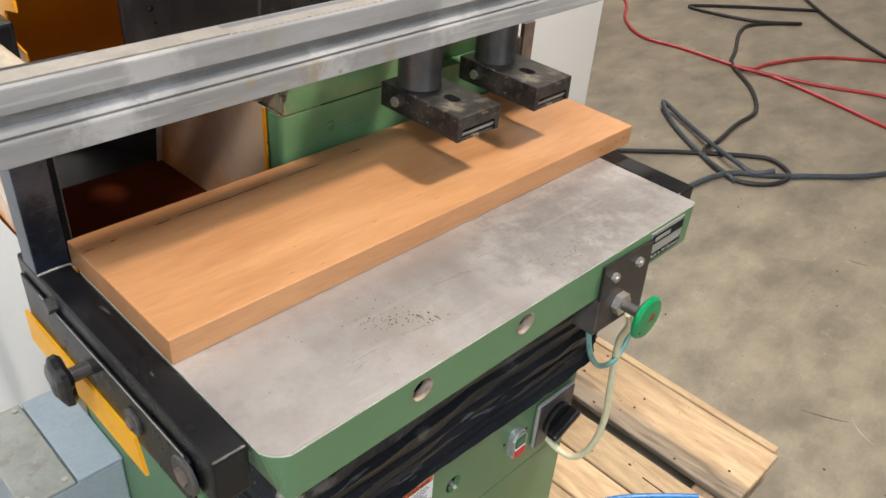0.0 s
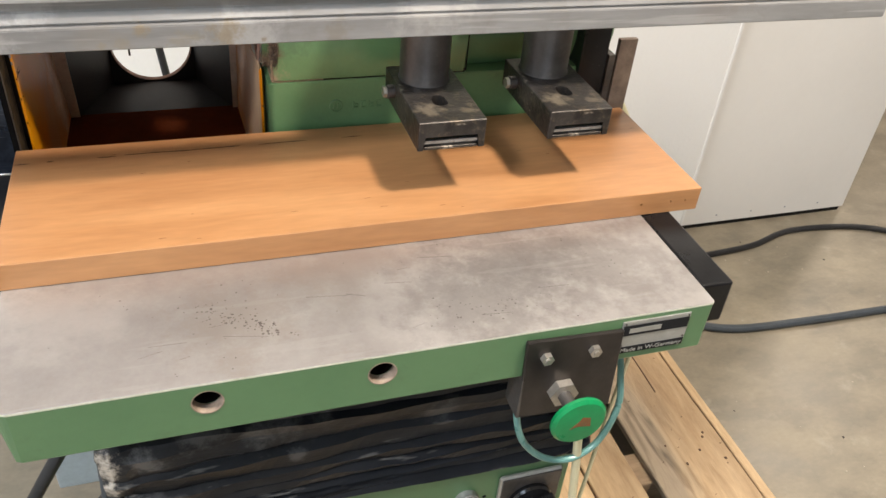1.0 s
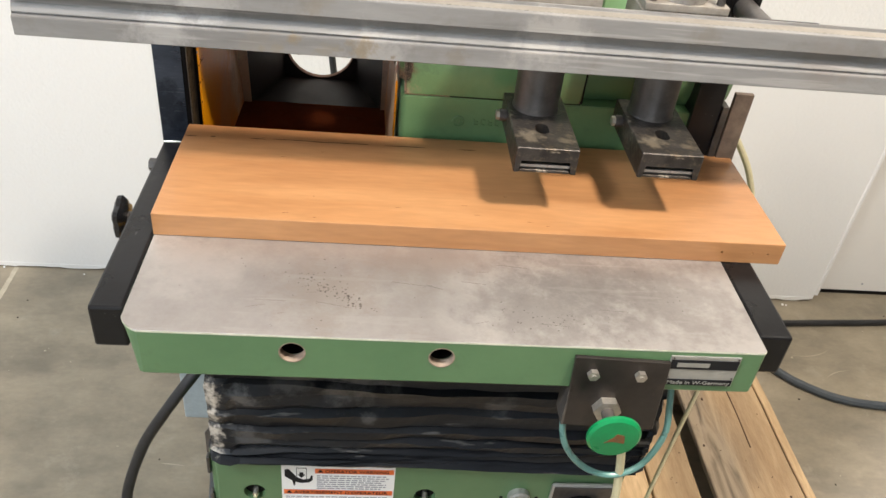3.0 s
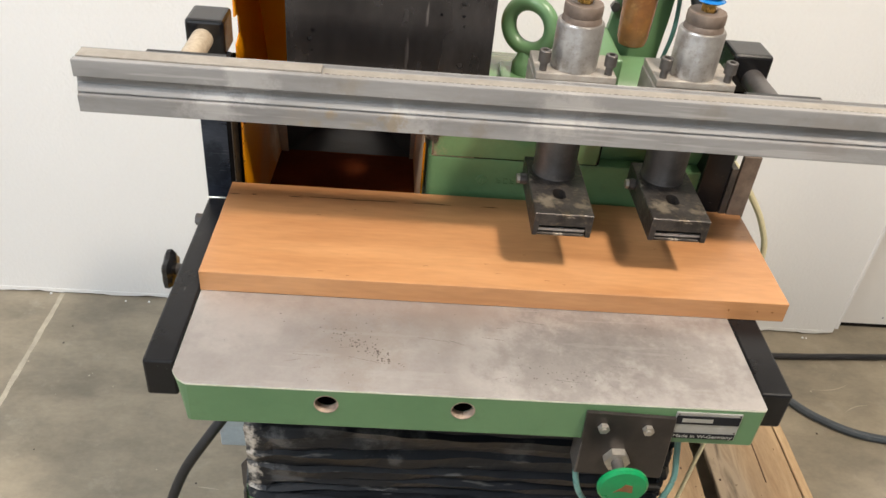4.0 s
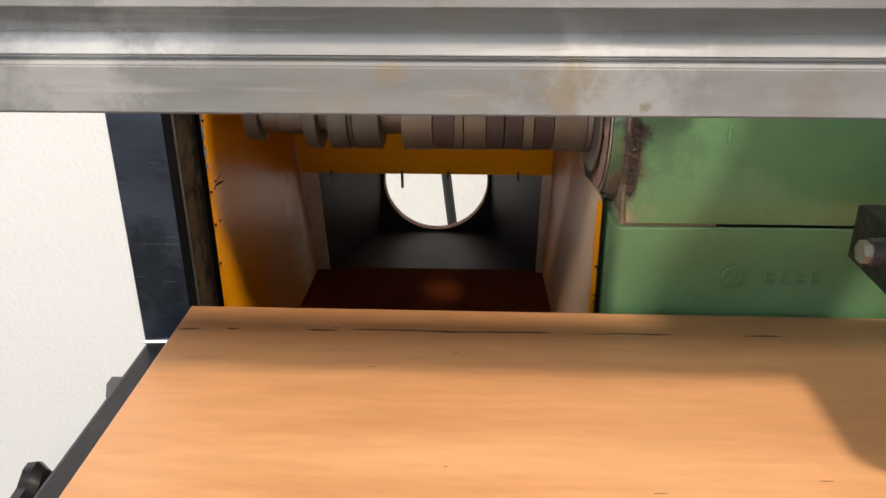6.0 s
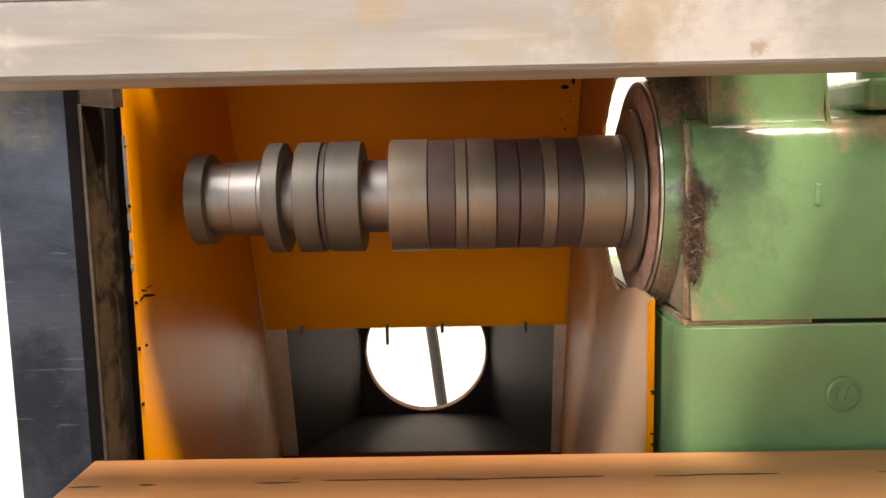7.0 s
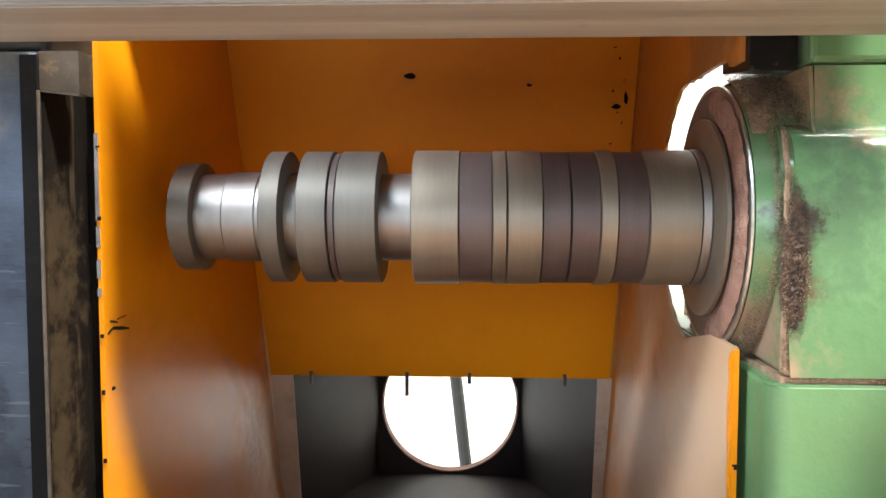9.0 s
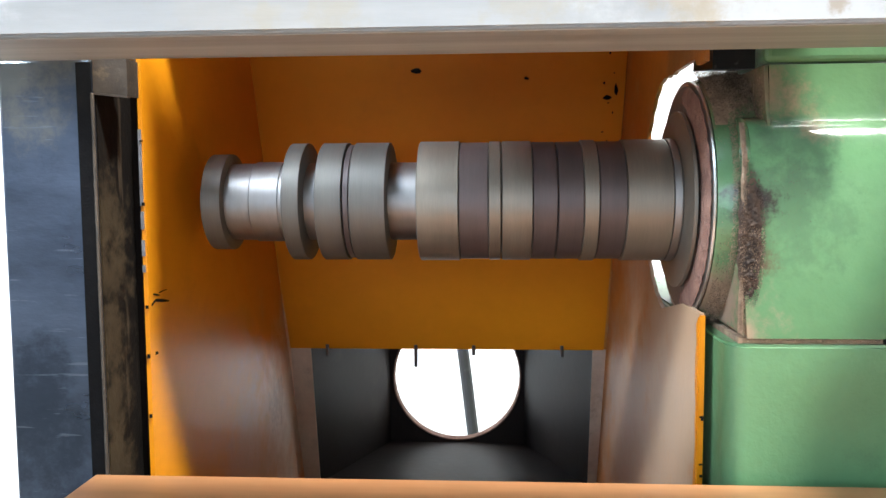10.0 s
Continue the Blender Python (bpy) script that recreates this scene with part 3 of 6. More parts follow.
def merge(bm, tmp):
    me = bpy.data.meshes.new("tmp")
    tmp.to_mesh(me)
    tmp.free()
    bm.from_mesh(me)
    bpy.data.meshes.remove(me)
    return bm


def lathe(profile, axis="z", at=(0, 0, 0), seg=40, bm=None, closed=True):
    """profile: (along, radius) pairs, turned round the axis through at."""
    bm = bm or bmesh.new()
    rings = []
    for a, r in profile:
        ring = []
        for i in range(seg):
            t = 2 * math.pi * i / seg
            u, v = r * math.cos(t), r * math.sin(t)
            p = {"z": (u, v, a), "x": (a, u, v), "y": (u, a, v)}[axis]
            ring.append(bm.verts.new((p[0] + at[0], p[1] + at[1], p[2] + at[2])))
        rings.append(ring)
    for r0, r1 in zip(rings, rings[1:]):
        for i in range(seg):
            bm.faces.new((r0[i], r0[(i + 1) % seg], r1[(i + 1) % seg], r1[i]))
    if closed:
        bm.faces.new(rings[0])
        bm.faces.new(rings[-1])
    return bm


def cyl(p0, p1, r, seg=24, bm=None, r2=None):
    bm = bm or bmesh.new()
    p0, p1 = Vector(p0), Vector(p1)
    q = (p1 - p0).to_track_quat("Z", "Y")
    a, b = [], []
    for i in range(seg):
        t = 2 * math.pi * i / seg
        d = q @ Vector((math.cos(t), math.sin(t), 0))
        a.append(bm.verts.new(p0 + d * r))
        b.append(bm.verts.new(p1 + d * (r2 if r2 is not None else r)))
    for i in range(seg):
        bm.faces.new((a[i], a[(i + 1) % seg], b[(i + 1) % seg], b[i]))
    bm.faces.new(a)
    bm.faces.new(b)
    return bm


def spline(pts, n=8):
    """Points of a smooth line through pts."""
    pts = [Vector(p) for p in pts]
    ext = [pts[0] * 2 - pts[1]] + pts + [pts[-1] * 2 - pts[-2]]
    out = []
    for i in range(1, len(ext) - 2):
        a, b, c, d = ext[i - 1:i + 3]
        for k in range(n):
            t = k / n
            out.append(0.5 * ((2 * b) + (c - a) * t + (2 * a - 5 * b + 4 * c - d) * t * t + (3 * b - a - 3 * c + d) * t ** 3))
    out.append(pts[-1])
    return out


def hose(pts, r, n=8, seg=10, bm=None):
    bm = bm or bmesh.new()
    line = spline(pts, n)
    rings = []
    for i, p in enumerate(line):
        d = (line[min(i + 1, len(line) - 1)] - line[max(i - 1, 0)]).normalized()
        side = d.cross(Vector((0.13, 0.21, 0.97))).normalized()
        up = side.cross(d)
        rings.append([bm.verts.new(p + (side * math.cos(2 * math.pi * k / seg) + up * math.sin(2 * math.pi * k / seg)) * r) for k in range(seg)])
    for r0, r1 in zip(rings, rings[1:]):
        for k in range(seg):
            bm.faces.new((r0[k], r0[(k + 1) % seg], r1[(k + 1) % seg], r1[k]))
    bm.faces.new(rings[0])
    bm.faces.new(rings[-1])
    return bm


def prism(poly, a0, a1, axis="x", bm=None):
    """A polygon of the two other axes, drawn out along the axis."""
    bm = bm or bmesh.new()

    def at(p, a):
        return {"x": (a, p[0], p[1]), "y": (p[0], a, p[1]), "z": (p[0], p[1], a)}[axis]
    f0 = [bm.verts.new(at(p, a0)) for p in poly]
    f1 = [bm.verts.new(at(p, a1)) for p in poly]
    n = len(poly)
    for i in range(n):
        bm.faces.new((f0[i], f0[(i + 1) % n], f1[(i + 1) % n], f1[i]))
    bm.faces.new(f0)
    bm.faces.new(f1)
    return bm


def cut(bm, cutter):
    """bm less the solid cutter."""
    obs = []
    for b in (bm, cutter):
        bmesh.ops.recalc_face_normals(b, faces=b.faces)
        me = bpy.data.meshes.new("tmp")
        b.to_mesh(me)
        b.free()
        obs.append(new("tmp", me))
    mod = obs[0].modifiers.new("cut", "BOOLEAN")
    mod.object, mod.operation, mod.solver = obs[1], "DIFFERENCE", "EXACT"
    dg = bpy.context.evaluated_depsgraph_get()
    dg.update()
    me = bpy.data.meshes.new_from_object(obs[0].evaluated_get(dg))
    out = bmesh.new()
    out.from_mesh(me)
    for o in obs:
        d = o.data
        bpy.data.objects.remove(o)
        bpy.data.meshes.remove(d)
    bpy.data.meshes.remove(me)
    return out


def writing(body, size, at, material, parent, name="lettering", width=None, depth=0.0003):
    """Raised lettering on an upright face that looks along -y; at is its left end on the base line."""
    cu = bpy.data.curves.new("tmp", "FONT")
    cu.body, cu.size, cu.extrude = body, size, depth
    o = new("tmp", cu)
    bpy.context.view_layer.update()
    me = bpy.data.meshes.new_from_object(o.evaluated_get(bpy.context.evaluated_depsgraph_get()))
    bm = bmesh.new()
    bm.from_mesh(me)
    bpy.data.objects.remove(o)
    bpy.data.curves.remove(cu)
    bpy.data.meshes.remove(me)
    w = max(v.co.x for v in bm.verts)
    sx = width / w if width else 1
    for v in bm.verts:
        v.co = (at[0] + v.co.x * sx, at[1] - v.co.z, at[2] + v.co.y)
    return part(name, bm, material, parent)


def hexagon(p0, p1, r):
    return cyl(p0, p1, r, 6)

# ---------------------------------------------------------------- the hall
F = -TZ
WY = 1.345
JX = -1.2


def structure(name, bm, material, label, category):
    return solid(name, bm, material, label, category, "structure")


structure("floor", box(-6, 9, -8, 7, F - 0.15, F - 0.004), CONCRETE, "polished grey-brown concrete warehouse floor slab", "floor")
floor_ob = bpy.data.objects["floor"]
for i, (x0, x1) in enumerate(((-6, JX - 0.006), (JX + 0.006, 9))):
    for y0, y1 in ((-8, -2.4), (-2.388, 7)):
        part("slab", box(x0, x1, y0, y1, F - 0.004, F), CONCRETE, floor_ob)
lft, rgt = [], []
for i in range(260):
    y = -2.0 + (WY + 2.0) * i / 259
    lft.append((JX - 0.006 - 0.004 * abs(noise.noise((y * 14, 1.3, 0))) - 0.002 * abs(noise.noise((y * 60, 3.3, 0))), y))
    rgt.append((JX + 0.006 + 0.005 * abs(noise.noise((y * 12, 7.7, 0))) + 0.002 * abs(noise.noise((y * 55, 2.1, 0))), y))
bm = prism(lft + rgt[::-1], F - 0.004, F + 0.0004, "z")
box(JX - 0.006, JX + 0.006, -8, -2.001, F - 0.004, F - 0.001, bm=bm)
box(-6, 9, -2.4, -2.388, F - 0.004, F - 0.0015, bm=bm)
part("joint_filler", bm, JOINT, floor_ob, "pale crumbling joint filler")

random.seed(31)
for tone, count in ((JOINT, 26), (DUCT, 6)):   # fine scratches and scuffs in the slab
    bm = bmesh.new()
    for i in range(count):
        x, y, a, l = random.uniform(-2.0, -0.45) if i % 2 else random.uniform(0.95, 3.2), random.uniform(-0.6, 1.25), random.uniform(0, 6.28), random.uniform(0.03, 0.18)
        bend, w = random.uniform(-0.5, 0.5), random.uniform(0.0006, 0.0014)
        left, right = [], []
        for k in range(7):
            b_ = a + bend * k / 6
            px, py = x + l * k / 6 * math.cos(b_), y + l * k / 6 * math.sin(b_)
            ww = w * (0.2 + math.sin(math.pi * k / 6))
            left.append((px - ww * math.sin(b_), py + ww * math.cos(b_)))
            right.append((px + ww * math.sin(b_), py - ww * math.cos(b_)))
        merge(bm, prism(left + right[::-1], F - 0.0005, F + 0.0003, "z"))
    tagged(part("scratch", bm, tone, floor_ob, "fine scratches in the concrete"), kind="stuff")
for tone, count in ((DUCT, 70), (JOINT, 110)):
    bm = bmesh.new()
    for i in range(count):
        x, y, r = random.uniform(-1.9, -0.45) if i % 3 == 0 else random.uniform(0.95, 2.6), random.uniform(-0.6, 1.3), random.uniform(0.001, 0.004)
        merge(bm, prism([(x + r * random.uniform(0.5, 1.2) * math.cos(t), y + r * random.uniform(0.5, 1.2) * math.sin(t)) for t in (0, 1.1, 2.2, 3.2, 4.2, 5.3)], F - 0.0005, F + r * 0.5, "z"))
    solid("floor_crumbs", bm, tone, "scattered crumbs and wood chips on the concrete floor", "crumbs", "stuff")

wall = structure("wall_north", box(-6, 1.43, WY, WY + 0.14, F + 0.012, F + HALL_H), WALL_WHITE, "white orange-peel textured plaster wall", "wall")
part("corner_bead", box(1.43, 1.442, WY - 0.003, WY + 0.143, F + 0.03, F + HALL_H, 0.003), WALL_WHITE, wall)
structure("wall_gap", box(-6, 1.41, WY + 0.012, WY + 0.13, F, F + 0.012), DARK_GAP, "dark gap under the white plaster wall", "wall gap")
random.seed(4)
low, x = [], -2.4
while x < 1.42:
    low.append((x, F + max(0.0006, 0.006 + 0.008 * noise.noise((x * 9, 0.4, 0)) + random.uniform(-0.002, 0.002))))
    x += random.uniform(0.008, 0.03)
bm = prism(low + [(1.42, F + 0.02), (-2.4, F + 0.02)], WY - 0.0015, WY + 0.011, "y")
part("ragged_foot", bm, WALL_WHITE, wall, "broken plaster edge over a dark gap")
bm = bmesh.new()
for i in range(26):
    x, y, r = random.uniform(-1.9, 1.4), WY - random.uniform(0.002, 0.03), random.uniform(0.0015, 0.005)
    lathe([(F, r), (F + r * 0.7, r * 0.8), (F + r, r * 0.2)], "z", (x, y, 0), 7, bm)
solid("plaster_crumbs", bm, WALL_WHITE, "white plaster crumbs along the wall's foot", "crumbs", "stuff")
board = structure("wall_board", box(1.462, 2.2, WY + 0.05, WY + 0.075, F + 0.02, F + HALL_H), WALL_BOARD, "smooth cream painted wall board ending at a free edge", "wall board")
for i in range(4):
    part("screw", cyl((1.62 + i * 0.15, WY + 0.052, F + 0.05), (1.62 + i * 0.15, WY + 0.0485, F + 0.05), 0.003, 10), GREY_INK, board)
structure("wall_board_foot", box(1.47, 2.19, WY + 0.056, WY + 0.07, F, F + 0.02), DARK_GAP, "dark gap under the cream wall board", "wall gap")
for nm, b in (("wall_east", (9, 9.15, -8, 7)), ("wall_west", (-6.15, -6, -8, 7)), ("wall_south", (-6, 9, -8.15, -8)), ("wall_far", (-6, 9, 7, 7.15))):
    structure(nm, box(b[0], b[1], b[2], b[3], F, F + HALL_H), WALL_WHITE, "plain white plaster hall wall", "wall")
structure("ceiling", box(-6, 9, -8, 7, F + HALL_H, F + HALL_H + 0.1), CEILING, "plain pale hall ceiling", "ceiling")

# ---------------------------------------------------------------- pallet
PZ = F + 0.12
pallet = thing("pallet", (0.3, 0.35, F), "worn pine shipping pallet with split boards under the machine", "pallet")
random.seed(11)
for x0, x1 in ((-0.40, -0.29), (-0.27, -0.13), (-0.1, 0.02), (0.05, 0.18), (0.21, 0.33), (0.37, 0.485), (0.49, 0.60), (0.606, 0.722), (0.762, 0.984), (0.988, 1.012)):
    bm = box(x0, x1, -0.145 + random.uniform(-0.012, 0.012), 0.93 + random.uniform(-0.01, 0.01), PZ - 0.02 - random.uniform(0, 0.002), PZ + random.uniform(-0.002, 0.001), 0.0025, 1)
    bmesh.ops.subdivide_edges(bm, edges=[e for e in bm.edges if e.calc_length() > 0.5], cuts=10)
    for v in bm.verts:
        v.co.x += 0.003 * noise.noise((v.co.x * 3, v.co.y * 5, 1.7))
        v.co.z += 0.002 * noise.noise((v.co.x * 9, v.co.y * 6, 4.1))
    part("board", bm, PALLET_WOOD, pallet)
for y0 in (-0.13, 0.36, 0.83):
    part("stringer", box(-0.39, 1.0, y0, y0 + 0.09, F + 0.016, PZ - 0.023, 0.003, 1), PALLET_DARK, pallet)
    part("bottom_board", box(-0.39, 1.0, y0 - 0.003, y0 + 0.093, F, F + 0.0155, 0.002, 1), PALLET_DARK, pallet)
bm = bmesh.new()
for i in range(16):
    x, y = random.choice((0.79, 0.84, 0.9, 0.96, 0.64, 0.69)) + random.uniform(-0.02, 0.02), random.uniform(-0.12, 0.9)
    box(x - 0.002, x + 0.002, y - random.uniform(0.002, 0.004), y + random.uniform(0.002, 0.004), PZ - 0.001, PZ + 0.0016, bm=bm)
for x, y0, y1 in ((0.9, 0.6, 0.92), (0.66, -0.1, 0.05)):
    pts = [(x + 0.006 * noise.noise((x, y0 + (y1 - y0) * k / 8 * 4, 0.3)), y0 + (y1 - y0) * k / 8, PZ - 0.0006) for k in range(9)]
    hose(pts, 0.0019, 4, 6, bm)
for x in (0.4, 0.46, 0.52, 0.58, 0.64, 0.7, 0.79, 0.83, 0.9, 0.95):
    for y in (-0.1, 0.385, 0.43, 0.86):
        if random.random() < 0.6:
            u, v, r = x + random.uniform(-0.02, 0.02), y + random.uniform(-0.02, 0.02), random.uniform(0.0015, 0.0035)
            box(u - r, u + r, v - r * 0.8, v + r * 1.4, PZ - 0.001, PZ + 0.0012, bm=bm)
for i in range(46):   # saw marks and flecks across the grain
    x, y, w = random.uniform(0.615, 0.715) if i < 22 else random.uniform(0.77, 0.975), random.uniform(-0.1, 0.85), random.uniform(0.0015, 0.005)
    merge(bm, prism([(x, y), (x + w, y + random.uniform(-0.002, 0.003)), (x + w, y + 0.0008), (x + w * 0.3, y + 0.001)], PZ - 0.001, PZ + 0.0012, "z"))
tagged(part("crack", bm, CRACK, pallet, "dark splits, knots and nail holes"), kind="stuff")

# ---------------------------------------------------------------- machine base
D = 0.237   # how far the table is lifted
PL = PZ + D
base = thing("sander_cabinet", (0, 0.4, PZ), "green enamelled machine cabinet with controls on its front, on a pallet", "machine cabinet", drop=D)
bm = prism([(-0.328, 0.112), (0.335, 0.112), (0.335, 0.74), (-0.328, 0.74)], PL, -0.122, "z")
part("body", bm, GREEN, base)
panel = box(-0.322, 0.33, 0.1, 0.112, -0.302, -0.118, 0.003)
for x, z in ((-0.264, -0.2), (0.008, -0.203), (-0.125, -0.288)):
    panel = cut(panel, cyl((x, 0.09, z), (x, 0.13, z), 0.0175 if z > -0.25 else 0.009, 24))
part("front_panel", panel, GREEN, base)
part("lower_panel", box(-0.322, 0.33, 0.102, 0.112, PL + 0.03, -0.306, 0.003), GREEN, base)
for x, z, r in ((-0.264, -0.2, 0.0168), (0.008, -0.203, 0.0168), (-0.125, -0.288, 0.008)):
    part("hole_backing", cyl((x, 0.1105, z), (x, 0.1115, z), r, 20), DARK_GAP, base)
    sc = part("screw", cyl((x + 0.001, 0.111, z - 0.003), (x + 0.001, 0.098, z - 0.005), 0.0045, 12), CHROME, base)
    part("screw_tip", cyl((x + 0.001, 0.098, z - 0.005), (x + 0.001, 0.094, z - 0.006), 0.003, 10), HOSE_CREAM, sc)
bm = box(-0.336, -0.328, 0.13, 0.7, PL + 0.02, -0.13, 0.002)
part("side_panel", bm, GREEN, base)
for z in (-0.17, -0.26, -0.5):
    part("hinge", box(-0.342, -0.336, 0.125, 0.137, z - 0.02, z + 0.02, 0.002), DARK_METAL, base)
# warning sticker
LX0, LX1, LZ0, LZ1, LY = -0.221, -0.043, -0.287, -0.132, 0.0992
sticker = part("warning_sticker", box(LX0, LX1, LY, LY + 0.0008, LZ0, LZ1), WHITE_PAPER, base, "white and orange warning sticker in three languages")
rows = (("OPERATOR WARNING", -0.1465, 0.055), ("AVERTISSEMENT D'OPERATEUR", -0.1995, 0.018), ("AVISO AL OPERADOR", -0.2475, 0.03))
for text, z, inset in rows:
    x0 = LX0 + (0.052 if text.startswith("OPERATOR") else 0.003)
    part("orange_band", box(x0, LX1 - 0.002, LY - 0.0006, LY, z - 0.0025, z + 0.0085), ORANGE_INK, sticker)
    writing(text, 0.0098, (x0 + 0.016, LY - 0.0008, z - 0.0005), DARK_INK, sticker, width=LX1 - x0 - 0.026)
    part("warning_triangle", prism([(x0 + 0.004, z), (x0 + 0.013, z), (x0 + 0.0085, z + 0.0072)], LY - 0.0009, LY - 0.0006, "y"), DARK_INK, sticker)
random.seed(7)
for z0, z1 in ((-0.194, -0.151), (-0.243, -0.2045), (-0.285, -0.2525)):
    z = z1 - 0.0035
    while z > z0 + 0.002:
        xs = LX0 + (0.055 if z > -0.19 and z0 == -0.194 else 0.006)
        xe = LX1 - random.uniform(0.006, 0.03)
        bm = bmesh.new()
        x = xs
        while x < xe:
            w = random.uniform(0.004, 0.014)
            box(x, min(x + w, xe), LY - 0.0005, LY, z - 0.0019, z, bm=bm)
            x += w + 0.0018
        part("text_bar", bm, GREY_INK, sticker)
        z -= 0.0052
bm = prism([(LX0 + 0.005, -0.142), (LX0 + 0.011, -0.14), (LX0 + 0.024, -0.16), (LX0 + 0.034, -0.166), (LX0 + 0.044, -0.163), (LX0 + 0.046, -0.155), (LX0 + 0.0485, -0.156), (LX0 + 0.0485, -0.166), (LX0 + 0.043, -0.172), (LX0 + 0.03, -0.174), (LX0 + 0.0215, -0.171), (LX0 + 0.021, -0.18), (LX0 + 0.0185, -0.18), (LX0 + 0.0165, -0.168), (LX0 + 0.005, -0.158)], LY - 0.0006, LY, "y")
part("pictogram", bm, DARK_INK, sticker, "black angular pictogram")
bm = bmesh.new()
for b in ((0.023, 0.0238, -0.166, -0.137), (0.0385, 0.0393, -0.166, -0.137), (0.0238, 0.0385, -0.1378, -0.137)):
    box(LX0 + b[0], LX0 + b[1], LY - 0.0005, LY, b[2], b[3], bm=bm)
part("pictogram_frame", bm, DARK_INK, sticker)
bm = prism([(LX0 + 0.028, -0.148), (LX0 + 0.034, -0.148), (LX0 + 0.034, -0.153), (LX0 + 0.037, -0.153), (LX0 + 0.031, -0.161), (LX0 + 0.025, -0.153), (LX0 + 0.028, -0.153)], LY - 0.0006, LY, "y")
part("arrow", bm, DARK_INK, sticker)
# start and stop button


def stadium(x, z, w, h, n=10):
    """An upright oval with straight sides."""
    return [(x + w / 2 * math.cos(radians(t)), z + (h - w) / 2 + w / 2 * math.sin(radians(t))) for t in range(0, 181, 180 // n)] + [(x + w / 2 * math.cos(radians(t)), z - (h - w) / 2 + w / 2 * math.sin(radians(t))) for t in range(180, 361, 180 // n)]


bm = prism(stadium(0.162, -0.211, 0.036, 0.068), 0.086, 0.1, "y")
bmesh.ops.bevel(bm, geom=[e for e in bm.edges if all(v.co.y < 0.09 for v in e.verts)], offset=0.004, segments=3, affect="EDGES")
btn = part("push_button", bm, SILVER, base, "green and red start-stop push button in an oval silver bezel", smooth=True)
part("start_button", box(0.149, 0.175, 0.0835, 0.087, -0.2125, -0.19, 0.0022), DARK_GREEN_PLASTIC, btn, "green start half")
part("white_strip", box(0.149, 0.175, 0.0842, 0.087, -0.217, -0.2128, 0.0005, 1), WHITE_PAPER, btn)
part("stop_button", box(0.149, 0.175, 0.0825, 0.087, -0.236, -0.2173, 0.0022), RED_PLASTIC, btn, "red stop half")
for x in (0.134, 0.193):
    part("rivet_hole", cyl((x, 0.1005, -0.202), (x, 0.0993, -0.202), 0.003, 12), DARK_GAP, base)
sw = part("rotary_switch", box(0.212, 0.316, 0.091, 0.1, -0.265, -0.157, 0.006, 3), SILVER, base, "black rotary switch on a worn steel plate")
part("switch_rim", box(0.2155, 0.3125, 0.089, 0.0912, -0.2615, -0.1605, 0.001), DARK_METAL, sw)
bm = lathe([(0.0889, 0.035), (0.082, 0.0365), (0.078, 0.034), (0.0775, 0.0)], "y", (0.264, 0, -0.214), 36)
part("dial", bm, BLACK_PLASTIC, sw, smooth=True)
bm = box(0.226, 0.302, 0.056, 0.08, -0.222, -0.206, 0.006, 3)
bmesh.ops.rotate(bm, cent=(0.264, 0, -0.214), matrix=Matrix.Rotation(radians(-22), 3, "Y"), verts=bm.verts)
part("handle", bm, BLACK_PLASTIC, sw)

# bellows between the cabinet and the table: uneven folds, packed tight at the foot
bm = bmesh.new()
outline = [(-0.322, 0.083), (0.35, 0.083), (0.35, 0.38), (-0.322, 0.38)]
# height and inset of each crease: long dusty slopes, sharp undercuts
folds = ((-0.355, 0.012), (-0.349, 0.002), (-0.345, 0.015), (-0.341, 0.001), (-0.336, 0.017), (-0.331, 0.001), (-0.325, 0.017), (-0.316, 0.0), (-0.311, 0.018), (-0.306, 0.003), (-0.294, 0.0), (-0.289, 0.019), (-0.285, 0.004),
         (-0.27, 0.0), (-0.264, 0.02), (-0.259, 0.005), (-0.234, 0.001), (-0.226, 0.021), (-0.221, 0.007), (-0.2, 0.003), (-0.184, 0.001), (-0.177, 0.019), (-0.171, 0.008), (-0.15, 0.007), (-0.124, 0.005), (-0.1, 0.008), (-0.0736, 0.01))
levels = []
for k, (z0, ins) in enumerate(folds):
    ring = []
    for i, ((xa, ya), (xb, yb)) in enumerate(zip(outline, outline[1:] + outline[:1])):
        steps = 48 if i % 2 == 0 else 20
        for j in range(steps):
            t = j / steps
            x, y = xa + (xb - xa) * t, ya + (yb - ya) * t
            big = noise.noise((x * 4.1 + k * 0.33, y * 4, k * 0.55))
            fine = noise.noise((x * 21, y * 21, k * 1.7))
            dx, dy = ((0, 1), (-1, 0), (0, -1), (1, 0))[i]
            d = ins * 0.62 + 0.009 * big + 0.003 * fine
            if j < 3 or j > steps - 3:
                d += 0.011 * noise.noise((k * 2.3, i, 0.5))
            e = min(t, 1 - t) * math.hypot(xb - xa, yb - ya)
            c = max(0.0, 0.016 - e) * 0.5
            free = min(1.0, min(z0 + 0.355, -0.0736 - z0) / 0.03)
            ring.append(bm.verts.new((x + dx * (d + c), y + dy * (d + c), z0 + free * (0.010 * noise.noise((x * 2.6, y * 3, k // 3 * 0.8)) + 0.014 * x * ((k // 3) % 3 - 0.6) + 0.002 * fine) + D)))
    levels.append(ring)
for r0, r1 in zip(levels, levels[1:]):
    for i in range(len(r0)):
        bm.faces.new((r0[i], r0[(i + 1) % len(r0)], r1[(i + 1) % len(r0)], r1[i]))
part("bellows", bm, RUBBER, base, "creased black cloth bellows, dusty on the folds")

